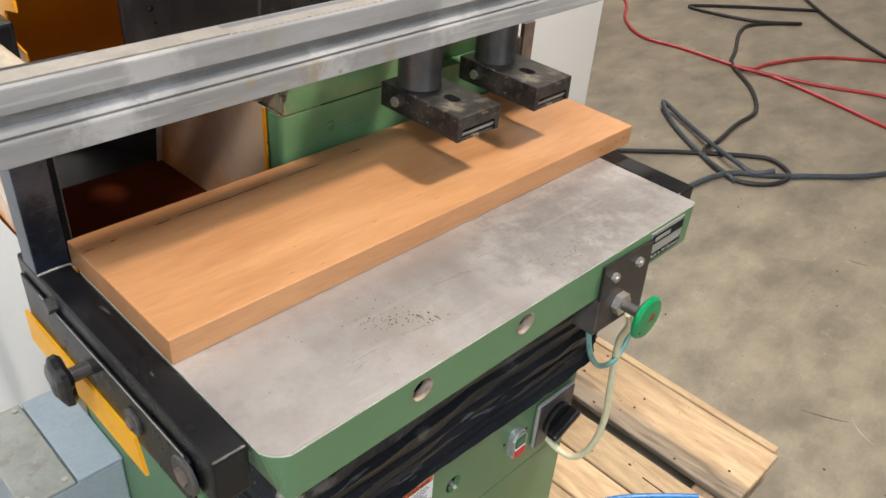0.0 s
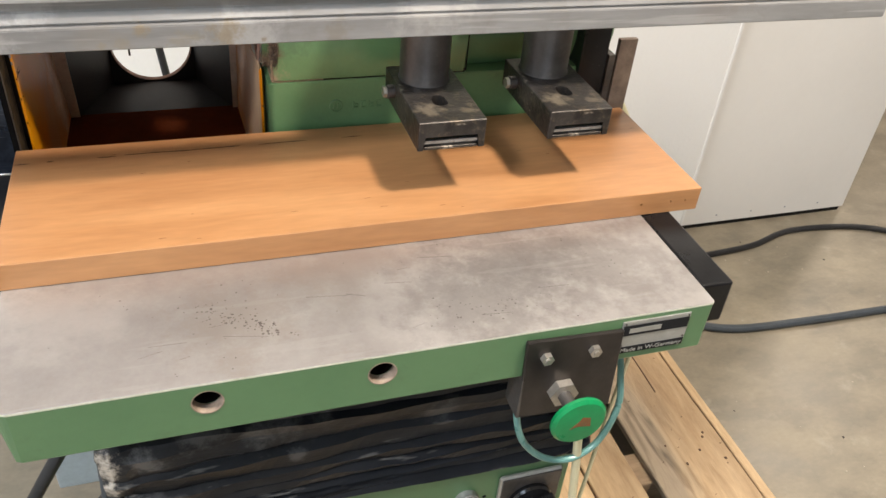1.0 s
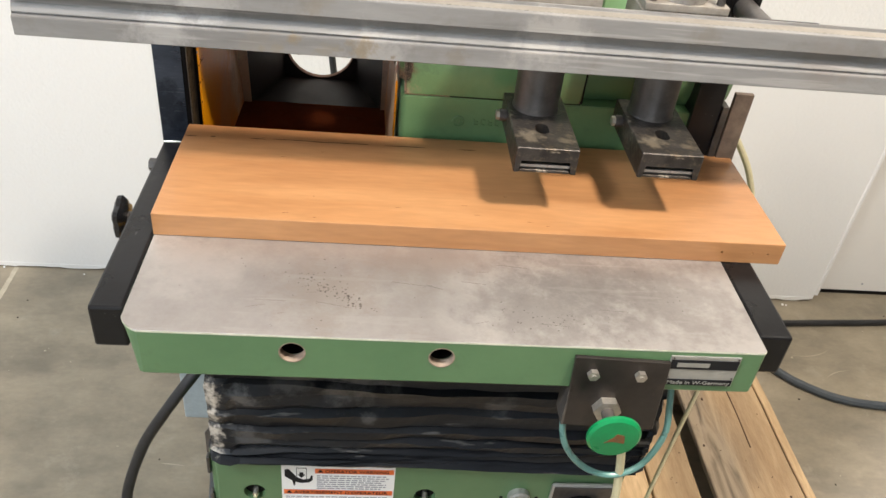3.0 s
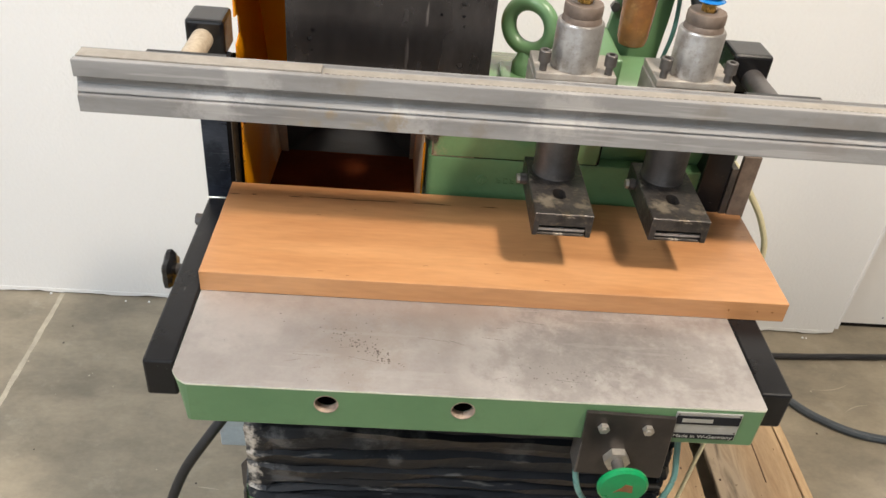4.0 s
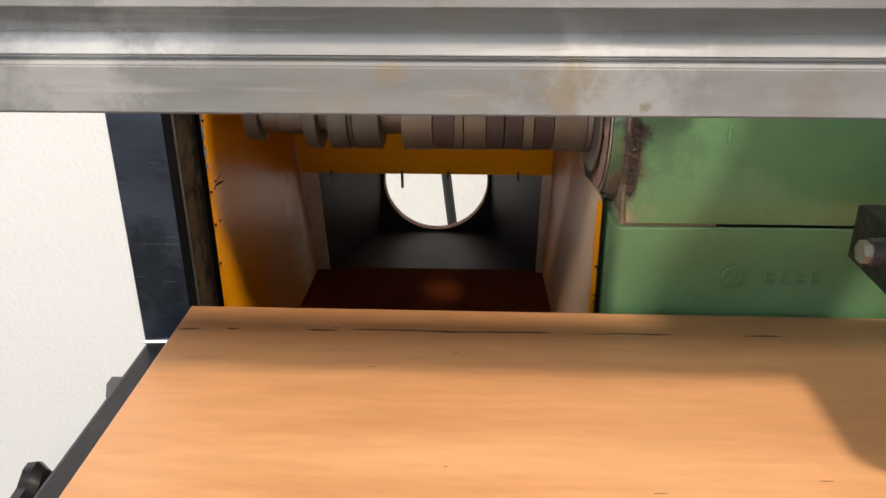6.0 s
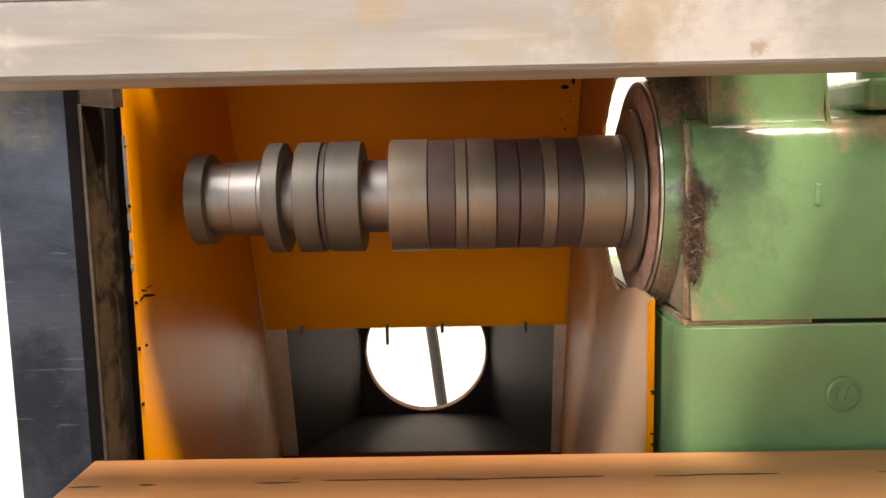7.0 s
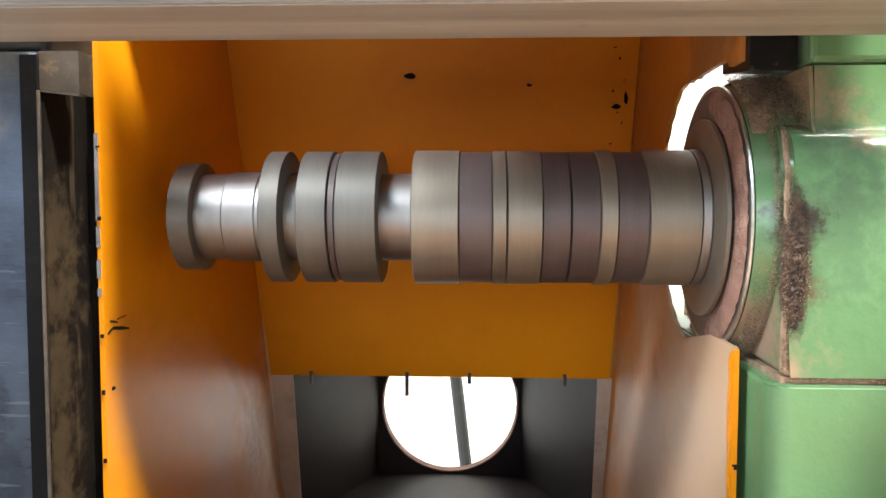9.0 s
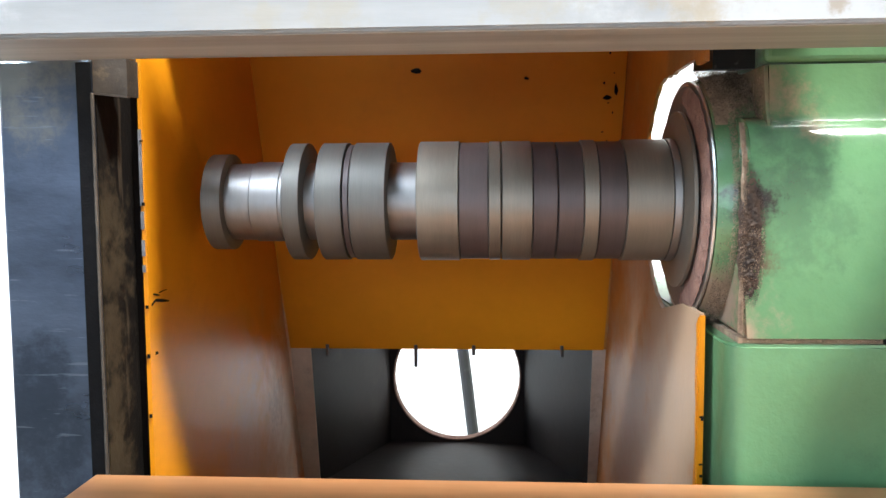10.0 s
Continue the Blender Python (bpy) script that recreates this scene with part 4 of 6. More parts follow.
gbox = thing("electrical_box", (-0.42, 0.69, -0.818), "grey-blue steel electrical box with a dusty lid, on the cabinet's side", "electrical box", drop=D)
part("body", box(-0.507, -0.3365, 0.577, 0.815, -0.818 + D, -0.292, 0.005), GREY_BOX, gbox)
part("side_cover", box(-0.417, -0.3365, 0.575, 0.817, -0.292, -0.284, 0.003), GREY_BOX, gbox)
part("cover", box(-0.509, -0.42, 0.575, 0.817, -0.292, -0.283, 0.003), BOX_LID, gbox, "dusty cream lid with brown stains")
bm = prism([(-0.3375, -0.25), (-0.366, -0.264), (-0.388, -0.3), (-0.388, -0.36), (-0.366, -0.5), (-0.3375, -0.5)], 0.3, 0.303, "y")
for k in range(9):
    bm = cut(bm, cyl((-0.372 + 0.022 * (k % 2), 0.29, -0.29 - 0.022 * k), (-0.372 + 0.022 * (k % 2), 0.31, -0.29 - 0.022 * k), 0.0035, 10))
part("punched_bracket", bm, GREY_SLEEVE, gbox, "punched grey steel bracket")
for x in (-0.496, -0.433):
    for y in (0.59, 0.8):
        part("screw", cyl((x, y, -0.283), (x, y, -0.28), 0.005, 12), CHROME, gbox)

# ---------------------------------------------------------------- work table
table = thing("work_table", (0, 0.2, -0.0735), "green cast work table with a ground steel top, over the bellows", "work table")
R, TR = 0.023, 0.402


def rounded(x0, x1, y0, y1, r, n=6):
    p = []
    for cx, cy, a in ((x1 - 0.005, y0 + 0.005, -90), (x1 - 0.002, y1 - 0.002, 0), (x0 + 0.002, y1 - 0.002, 90), (x0 + r, y0 + r, 180)):
        rr = 0.002 if cy > (y0 + y1) / 2 else 0.005 if cx > 0 else r
        for k in range(n + 1):
            t, u = radians(a + 90 * k / n), k / n
            t0, t1 = radians(a), radians(a + 90)
            q = [0.55 * f(t) + 0.45 * ((1 - u) * f(t0) + u * f(t1)) for f in (math.cos, math.sin)]   # half way between a round and a chamfer
            p.append((cx + rr * q[0], cy + rr * q[1]))
    return p


bm = bmesh.new()
outline = rounded(-0.39, TR, 0, 0.415, R)
top = [bm.verts.new((x, y, -0.0028)) for x, y in outline]
mid = [bm.verts.new((max(x, -0.3735), y + (0.0005 if y < 0.2 else 0), -0.0695)) for x, y in outline]
bot = [bm.verts.new((max(min(x, 0.399), -0.3705), y + (0.0035 if y < 0.2 else -0.0035), -0.0735)) for x, y in outline]
for a, b in ((top, mid), (mid, bot)):
    for i in range(len(a)):
        bm.faces.new((a[i], a[(i + 1) % len(a)], b[(i + 1) % len(a)], b[i]))
bm.faces.new(top)
bm.faces.new(bot)
for x in (-0.188, -0.007):
    bm = cut(bm, cyl((x, -0.02, -0.027), (x, 0.055, -0.027), 0.0152, 32))
part("casting", bm, GREEN, table)
for x in (-0.188, -0.007):
    bm = lathe([(-0.0006, 0.0165), (-0.0006, 0.0152), (0.012, 0.0148), (0.012, 0.0165)], "y", (x, 0, -0.027), 32, closed=False)
    part("hole_rim", bm, HOLE_RIM, table, "chipped pale rim of the hole")
    # liner's dark brown holds the bore's shade
    part("hole_liner", lathe([(0.013, 0.01515), (0.013, 0.0147), (0.0495, 0.0147), (0.0495, 0.01515)], "y", (x, 0, -0.027), 32, closed=False), SLOT_BROWN, table)
    part("hole_end", cyl((x, 0.05, -0.027), (x, 0.0535, -0.027), 0.0149, 24), DARK_GAP, table)
bm = prism(rounded(-0.39, TR, 0.0, 0.415, R), -0.0027, 0.0, "z")
bmesh.ops.bevel(bm, geom=[e for e in bm.edges if all(v.co.z > -0.001 for v in e.verts)], offset=0.0005, segments=1, affect="EDGES")
part("worn_edge", prism(rounded(-0.3903, TR + 0.0003, -0.0003, 0.4152, R), -0.0031, -0.0009, "z"), PALE_EDGE, table, "pale rubbed paint along the edge")
part("table_top", bm, STEEL_TOP, table, "ground steel table top with scratches and pits")
bm = bmesh.new()
random.seed(3)
for i in range(215):
    if i < 90:
        u = random.gauss(0, 0.02)
        x, y = -0.135 + u + random.gauss(0, 0.008), 0.078 - 0.7 * u + random.gauss(0, 0.007)
    elif i < 125:
        x, y = random.gauss(-0.16, 0.035), random.gauss(0.11, 0.02)
    elif i < 175:
        x, y = random.gauss(0.12, 0.04), random.gauss(0.045, 0.012)
    else:
        x, y = random.uniform(-0.34, 0.36), random.uniform(0.012, 0.18)
    if not 0.01 < y < 0.18:
        continue
    r = random.uniform(0.0003, 0.0009) * (1.35 if i < 50 else 0.8)
    tmp = prism([(x + r * random.uniform(0.6, 2.4) * math.cos(a), y + r * random.uniform(0.6, 1.8) * math.sin(a)) for a in (0, 1, 2.1, 3.1, 4.2, 5.2)], 0.0, 0.00012, "z")
    merge(bm, tmp)
for i in range(14):
    x, y, a, l = random.uniform(-0.3, 0.33), random.uniform(0.02, 0.17), random.uniform(-0.4, 0.4), random.uniform(0.01, 0.05)
    merge(bm, prism([(x, y), (x + l * math.cos(a), y + l * math.sin(a)), (x + l * math.cos(a) + 0.0003, y + l * math.sin(a) + 0.0003), (x + 0.0003, y + 0.0003)], 0.0, 0.0001, "z"))
tagged(part("pit", bm, PIT, table, "dark pits and scratches"), kind="stuff")
# badge
badge = part("badge", box(0.279, 0.370, -0.0022, 0.0, -0.059, -0.008, 0.0006, 1), SILVER, table, "silver and black maker's badge")
part("badge_band", box(0.2805, 0.3685, -0.003, -0.0022, -0.0295, -0.014), DARK_INK, badge)
part("badge_band", box(0.2805, 0.3685, -0.003, -0.0022, -0.0575, -0.0475), DARK_INK, badge)
part("brand_bar", box(0.289, 0.331, -0.0034, -0.003, -0.0255, -0.0185), SILVER, badge)
writing("Made in W-Germany", 0.0085, (0.283, -0.0032, -0.0555), SILVER, badge, width=0.083)
for x in (0.2825, 0.3665):
    for z in (-0.011, -0.044):
        part("rivet", cyl((x, -0.0022, z), (x, -0.0034, z), 0.0013, 8), DARK_METAL, badge)

# foot valve bracket and palm button
valve = thing("palm_button_bracket", (0.22, -0.004, -0.07), "dark steel bracket with a green palm button on the table", "palm button")
bm = prism([(0.157, -0.012), (0.280, -0.017), (0.287, -0.142), (0.163, -0.136)], -0.006, -0.0004, "y")
bmesh.ops.bevel(bm, geom=bm.edges[:], offset=0.0012, segments=1, affect="EDGES")
part("plate", bm, BRACKET_STEEL, valve)
part("flange", box(0.160, 0.164, -0.006, 0.03, -0.136, -0.072, 0.001), DARK_METAL, valve)
for x in (0.184, 0.245):
    part("bolt", hexagon((x, -0.006, -0.039), (x, -0.0125, -0.039), 0.0078), CHROME, valve)
    part("bolt_shank", cyl((x, -0.0125, -0.039), (x, -0.0145, -0.039), 0.0035, 12), CHROME, valve)
part("nut", hexagon((0.213, -0.006, -0.098), (0.213, -0.017, -0.098), 0.0185), CHROME, valve, "zinc hexagon nut")
part("stem", cyl((0.213, -0.017, -0.098), (0.213, -0.05, -0.098), 0.0085, 20), DARK_METAL, valve)
bm = lathe([(-0.048, 0.006), (-0.050, 0.03), (-0.053, 0.0345), (-0.057, 0.0345), (-0.0605, 0.031), (-0.0615, 0.02), (-0.062, 0.0)], "y", (0.213, 0, -0.098), 40)
disc = part("palm_button", bm, GREEN_PLASTIC, valve, "bright green mushroom button with worn print", smooth=True)
bm = prism([(0.2, -0.104), (0.21, -0.101), (0.226, -0.104), (0.224, -0.09), (0.214, -0.087), (0.21, -0.094)], -0.0623, -0.0618, "y")
part("worn_print", bm, RUSTPRINT, disc)
solid("teal_hose", hose([(0.17, 0.012, -0.09), (0.166, 0.004, -0.14), (0.18, 0.0, -0.19), (0.215, 0.0, -0.232), (0.257, 0.0, -0.246), (0.295, 0.004, -0.226), (0.315, 0.01, -0.17), (0.312, 0.02, -0.12), (0.305, 0.03, -0.0705)], 0.0045), HOSE_TEAL,
      "teal plastic air hose looping under the bracket", "air hose", at=(0.22, 0, -0.2), smooth=True)
solid("cream_hose", hose([(0.225, -0.022, -0.118), (0.241, -0.02, -0.15), (0.2605, 0.0, -0.2093), (0.274, 0.003, -0.30), (0.281, 0.001, -0.40), (0.274, 0.01, -0.47), (0.262, 0.033, -0.508), (0.255, 0.068, -0.508), (0.25, 0.1015, -0.49)], 0.006), HOSE_CREAM,
      "cream plastic air hose from the palm button into the cabinet", "air hose", at=(0.24, 0, -0.4), smooth=True)
solid("cream_hose", hose([(0.431, 0.15, -0.066), (0.426, 0.15, -0.15), (0.4232, 0.15, -0.2187), (0.414, 0.151, -0.4), (0.4037, 0.15, -0.6134), (0.395, 0.16, -0.8), (0.39, 0.19, PZ + 0.005)], 0.0036), HOSE_CREAM,
      "thin cream air hose running down to the pallet", "air hose", at=(0.32, 0.1, -0.4), smooth=True)

# arms and posts that carry the rail
for side, x0, x1, y0 in (("l", -0.434, -0.392, 0.037), ("r", 0.403, 0.448, 0.03)):
    arm = thing("side_arm", ((x0 + x1) / 2, 0.25, -0.065), "black painted square steel arm with a post, beside the table", "machine arm", "side arms of the table")
    part("beam", box(x0, x1, y0, 0.50, -0.064, 0.0, 0.0035), BLACK_STEEL, arm)
    part("post", box(x0, -0.3845 if side == "l" else x1, 0.434, 0.4755 if side == "l" else 0.478, 0.0, 0.25, 0.0015), POST_STEEL if side == "l" else BLACK_STEEL, arm, "steel post with a blue reflection in its colour, dusty at its top" if side == "l" else "")
    part("weld", hose([(x0, 0.4335, 0.001), ((x0 + x1) / 2, 0.433, 0.002), (x1, 0.4335, 0.001)], 0.0016, 6, 6), CHROME, arm)
    if side == "l":
        bm = prism([(-0.3843, 0.2335), (-0.3665, 0.2315), (-0.3665, 0.25), (-0.3843, 0.25)], 0.4345, 0.4475, "y")
        cap = part("channel_cap", bm, CAP_BROWN, arm, "brown oily cap of the channel")
        part("cap_edge", prism([(-0.3843, 0.2325), (-0.3665, 0.2305), (-0.3665, 0.2313), (-0.3843, 0.2333)], 0.4343, 0.4375, "y"), BARE_EDGE, cap)
        part("channel_wall", box(-0.3844, -0.3834, 0.436, 0.475, 0.001, 0.2485), CHANNEL, arm, "brown greasy channel wall, recess shade in its black, dusty towards its foot")
        # added dark sheet that closes the channel's back
        part("channel_back", box(-0.3833, -0.3775, 0.474, 0.476, 0.001, 0.2485), SLOT_BROWN, arm, "dark sheet added behind the channel, shade in its colour")
        part("dark_margin", box(-0.3925, -0.3846, 0.4331, 0.4339, 0.001, 0.2485, 0.0003, 1), NEAR_BLACK, arm, "near-black margin along the post's edge")
        part("worn_lip", box(-0.3851, -0.3834, 0.4326, 0.4338, 0.001, 0.233, 0.0004, 1), BARE_EDGE, arm, "rubbed bare edge")
    else:
        part("side_plate", box(0.462, 0.492, 0.428, 0.437, 0.0, 0.150, 0.001), BROWN_CAP, arm, "rust-brown steel plate")
        part("side_plate", box(0.449, 0.46, 0.430, 0.47, 0.0, 0.125, 0.001), DARK_METAL, arm)
    bx0, bx1, bz = (-0.447, -0.388, 0.309) if side == "l" else (0.400, 0.464, 0.318)
    blk = part("rod_block", box(bx0, bx1, 0.447, 0.512, 0.2505, bz, 0.006, 3), BLACK_PLASTIC, arm, "black rod clamp block")
    part("socket_screw", cyl((bx0 - 0.001, 0.475, 0.285), (bx0 + 0.003, 0.475, 0.285), 0.006, 14), DARK_METAL, blk)
    xc = (bx0 + bx1) / 2 - (0.004 if side == "l" else -0.006)
    part("rod", cyl((xc, 0.447, 0.279), (xc, 0.322, 0.279), 0.0165, 28), DUSTY_ROD if side == "l" else GREY_SLEEVE, arm, "dusty steel rod", smooth=True)
    px0, px1 = (-0.472, -0.36) if side == "l" else (0.385, 0.50)
    part("rail_plate", box(px0, px1, 0.3215, 0.343, 0.2985, 0.3025, 0.001), BLACK_STEEL, arm, "dark flat plate behind the rail")
    if side == "l":
        part("bolt", hexagon((x0, 0.39, -0.016), (x0 - 0.012, 0.39, -0.016), 0.010), DARK_METAL, arm)
        part("guide_plate", box(x0 - 0.004, x0 - 0.0005, 0.075, 0.49, -0.098, -0.024, 0.0012), BLACK_STEEL, arm, "dark scuffed plate along the arm")
        part("plate_edge", hose([(x0 - 0.0042, 0.085, -0.0248), (x0 - 0.0042, 0.2, -0.0244), (x0 - 0.0042, 0.3, -0.0249), (x0 - 0.0042, 0.43, -0.0245)], 0.0009, 8, 6), CHROME, arm, "rubbed bright edge")
        part("indicator_strip", prism([(0.196, -0.104), (0.186, -0.141), (0.5, -0.141), (0.5, -0.090), (0.2, -0.090)], x0 - 0.0085, x0 - 0.0042, "x"), YELLOW_PAINT, arm, "yellow painted flat strip")
        for y, z, r in ((0.197, -0.062, 0.017), (0.085, -0.05, 0.024)):
            ring = part("washer", lathe([(x0 - 0.0042, r * 0.5), (x0 - 0.0042, r), (x0 - 0.0075, r), (x0 - 0.009, r * 0.9), (x0 - 0.009, r * 0.5)], "x", (0, y, z), 28), DARK_METAL, arm, "worn steel washer")
            part("bolt_head", hexagon((x0 - 0.004, y, z), (x0 - 0.0125, y, z), r * 0.48), BROWN_CAP, ring)
        KY, KZ = 0.308, -0.06
        kn = part("star_knob", cyl((x0, KY, KZ), (x0 - 0.03, KY, KZ), 0.0095, 16), DARK_METAL, arm, "black clamping knob")
        bm = lathe([(-0.462, 0.013), (-0.464, 0.025), (-0.47, 0.030), (-0.477, 0.029), (-0.481, 0.021)], "x", (0, KY, KZ), 30)
        for v in bm.verts:
            a = math.atan2(v.co.z - KZ, v.co.y - KY)
            k = 1 + 0.13 * math.cos(5 * a)
            v.co.y, v.co.z = KY + (v.co.y - KY) * k, KZ + (v.co.z - KZ) * k
        part("knob_head", bm, BLACK_PLASTIC, kn, smooth=True)

# ---------------------------------------------------------------- clamp rail
RY, RZ = 0.277, 0.232
rail = thing("clamp_rail", (0.1, RY + 0.018, RZ), "long slotted aluminium clamp rail with a measuring tape", "rail")
poly = [(RY, RZ), (RY + 0.044, RZ), (RY + 0.044, RZ + 0.0765), (RY + 0.0395, RZ + 0.0765), (RY + 0.0395, RZ + 0.0735), (RY + 0.011, RZ + 0.0735), (RY + 0.011, RZ + 0.0765), (RY, RZ + 0.0765),
        (RY, RZ + 0.052), (RY + 0.010, RZ + 0.051), (RY + 0.0095, RZ + 0.040), (RY + 0.0035, RZ + 0.0285), (RY + 0.006, RZ + 0.0272), (RY + 0.006, RZ + 0.0255), (RY, RZ + 0.0245)]
bm = prism(poly, -0.553, 0.78, "x")
bmesh.ops.bevel(bm, geom=[e for e in bm.edges if abs(e.verts[0].co.x - e.verts[1].co.x) > 0.5], offset=0.0009, segments=2, affect="EDGES")
part("extrusion", bm, ALU, rail)
# film darkens the underside: streaky grime, with shade put into its colour
part("underside_film", box(-0.5525, 0.7795, RY + 0.0015, RY + 0.0425, RZ - 0.0006, RZ + 0.0005, 0.0003, 1), RAIL_UNDERSIDE, rail, "streaked grime along the rail's underside, shade in its brown-grey")
tape = part("measuring_tape", box(-0.222, 0.775, RY + 0.0125, RY + 0.032, RZ + 0.0735, RZ + 0.0747), TAPE, rail, "worn white measuring tape")
part("wooden_strip", box(-0.551, -0.224, RY + 0.0125, RY + 0.038, RZ + 0.0735, RZ + 0.078, 0.0008), TAPE, rail, "dusty filler strip in the rail's top groove")
bm = bmesh.new()
for i in range(99):
    x = -0.219 + i * 0.01
    box(x, x + 0.0062, RY + 0.0142, RY + (0.0152 if i % 10 else 0.0162), RZ + 0.0747, RZ + 0.0749, bm=bm)
part("tape_mark", bm, PIT, tape)

# ---------------------------------------------------------------- clamps
def clamp():
    cx, cy = 0.131, 0.356
    c = thing("pneumatic_clamp", (cx, cy, 0.1), "pneumatic clamp cylinder with a worn steel shoe, hung on the rail", "clamp", "clamps on the rail")
    shoe = [(0.089, 0.104), (0.097, 0.104), (0.097, 0.124), (0.167, 0.124), (0.167, 0.104), (0.176, 0.104), (0.176, 0.143), (0.089, 0.143)]
    bm = prism(shoe, 0.230, 0.395, "y")
    bmesh.ops.bevel(bm, geom=bm.edges[:], offset=0.0012, segments=1, affect="EDGES")
    slot = [(cx + 0.0095 * math.cos(radians(a)), 0.286 + (0.005 if 0 < a < 180 else -0.005) + 0.0095 * math.sin(radians(a))) for a in range(5, 360, 14)]
    bm = cut(bm, prism(slot, 0.11, 0.16, "z"))
    sh = part("shoe", bm, SHOE_METAL, c, "worn dusty steel shoe")
    part("slot_plate", box(0.0975, 0.1665, 0.236, 0.39, 0.1065, 0.1105), DARK_METAL, sh)
    part("slot_bar", box(0.0975, 0.1665, 0.2325, 0.25, 0.1125, 0.1165), CYL_ALU, sh, "bright slot bar")
    part("hole_backing", box(cx - 0.0095, cx + 0.0095, 0.272, 0.3, 0.1215, 0.1238), DARK_GAP, sh)
    part("lower_bar", box(0.0975, 0.1665, 0.2315, 0.2375, 0.1043, 0.1085, 0.0006, 1), SHOE_METAL, sh)
    part("side_screw", cyl((0.089, 0.35, 0.128), (0.079, 0.35, 0.128), 0.009, 16), DARK_METAL, sh)
    part("side_nut", hexagon((0.079, 0.35, 0.128), (0.074, 0.35, 0.128), 0.0075), CHROME, sh)
    part("sleeve", lathe([(0.143, 0.0345), (0.148, 0.033), (0.262, 0.033)], "z", (cx, cy, 0), 40), GREY_SLEEVE, c, "grey lower sleeve", smooth=True)
    bm = box(0.072, 0.190, 0.3215, 0.405, 0.262, 0.306, 0.002)
    part("clamp_block", bm, BLOCK_ALU, c, "milled aluminium clamp block")
    part("block_cap", box(0.073, 0.189, 0.3225, 0.404, 0.3065, 0.318, 0.0015), BLOCK_ALU, c)
    for x, y in ((0.084, 0.333), (0.178, 0.333)):
        s = part("cap_screw", cyl((x, y, 0.318), (x, y, 0.331), 0.0055, 14), DARK_METAL, c)
        part("screw_head", lathe([(0.331, 0.0088), (0.347, 0.0088), (0.348, 0.008), (0.348, 0.0045), (0.342, 0.0045), (0.342, 0.0)], "z", (x, y, 0), 20), DARK_METAL, s, smooth=True)
    part("cylinder", lathe([(0.3185, 0.0335), (0.383, 0.0335), (0.386, 0.0315)], "z", (cx, cy, 0), 40), CYL_ALU, c, "dull aluminium air cylinder", smooth=True)
    part("end_cap", lathe([(0.386, 0.0285), (0.392, 0.0275), (0.394, 0.0265), (0.396, 0.0275), (0.408, 0.0275), (0.411, 0.026), (0.411, 0.0)], "z", (cx, cy, 0), 36), BROWN_CAP, c, "brown dusty end cap", smooth=True)
    part("brass_fitting", hexagon((cx, cy, 0.411), (cx, cy, 0.424), 0.0105), BRASS, c, "brass fitting")
    prof = [(0.424, 0.0165), (0.4265, 0.0205), (0.429, 0.0165)]
    for k in range(5):
        z = 0.430 + k * 0.012
        prof += [(z, 0.0145), (z + 0.002, 0.0172), (z + 0.008, 0.0172), (z + 0.010, 0.0145)]
    prof += [(0.50, 0.012)]
    part("speed_control", lathe(prof, "z", (cx, cy, 0), 28), BLUE_PLASTIC, c, "bright blue ribbed flow control", smooth=True)
    return c


c1 = clamp()
c2 = copy_thing(c1, Matrix.Translation(c1.location + Vector((0.1745, 0.004, 0.0))))

# ---------------------------------------------------------------- the board on the table
bm = box(-0.391, 0.488, 0.186, 0.434, 0.0004, 0.0352, 0.0012, 2)
for x, r in ((0.398, 0.0018), (0.443, 0.0015), (0.466, 0.0015)):
    bm = cut(bm, cyl((x, 0.18, 0.018), (x, 0.195, 0.018), r, 10))
wood = solid("wooden_board", bm, CHERRY, "thick orange-brown hardwood board lying on the table", "wooden board", at=(0.05, 0.31, 0.0))
bm = bmesh.new()
random.seed(21)
for x0, x1, y, w in ((-0.388, -0.371, 0.397, 0.0011), (-0.352, -0.343, 0.399, 0.0012), (-0.292, -0.268, 0.4, 0.0012), (-0.258, -0.11, 0.401, 0.0010), (-0.085, -0.02, 0.402, 0.0008), (0.03, 0.06, 0.402, 0.0006)):
    n = max(3, int((x1 - x0) / 0.008))
    top, bot = [], []
    for k in range(n + 1):
        x = x0 + (x1 - x0) * k / n
        yy = y + 0.0022 * noise.noise((x * 30, 2.2, 0))
        ww = 1.7 * w * (0.35 + 0.9 * abs(noise.noise((x * 90, 5, 1)))) * (1 if 0 < k < n else 0.15)
        top.append((x, yy + ww))
        bot.append((x, yy - ww))
    merge(bm, prism(top + bot[::-1], 0.0352, 0.0354, "z"))
tagged(part("crack", bm, CRACK, wood, "broken dark check line"), kind="stuff")
bm = bmesh.new()
for i in range(16):
    x, y = random.uniform(-0.38, 0.47), random.uniform(0.195, 0.42)
    l = random.uniform(0.002, 0.009)
    merge(bm, prism([(x, y), (x + l, y + 0.0003), (x + l, y + 0.0006), (x, y + 0.0005)], 0.0352, 0.03531, "z"))
tagged(part("grain_fleck", bm, CRACK, wood), kind="stuff")

# ---------------------------------------------------------------- sanding spindle and its housing
SY, SZ = 0.523, 0.1758
spin = thing("sanding_spindle", (-0.2, SY, SZ - 0.035), "ringed steel sanding spindle on a bright shaft, inside the dust hood", "spindle")
part("shaft", lathe([(-0.352, 0.0225), (-0.333, 0.0235), (-0.06, 0.0235)], "x", (0, SY, SZ), 48), SHAFT, spin, "bright turned shaft", smooth=True)
part("shaft_collar", lathe([(-0.3265, 0.0233), (-0.3255, 0.0243), (-0.309, 0.0243)], "x", (0, SY, SZ), 48), SHAFT, spin, smooth=True)


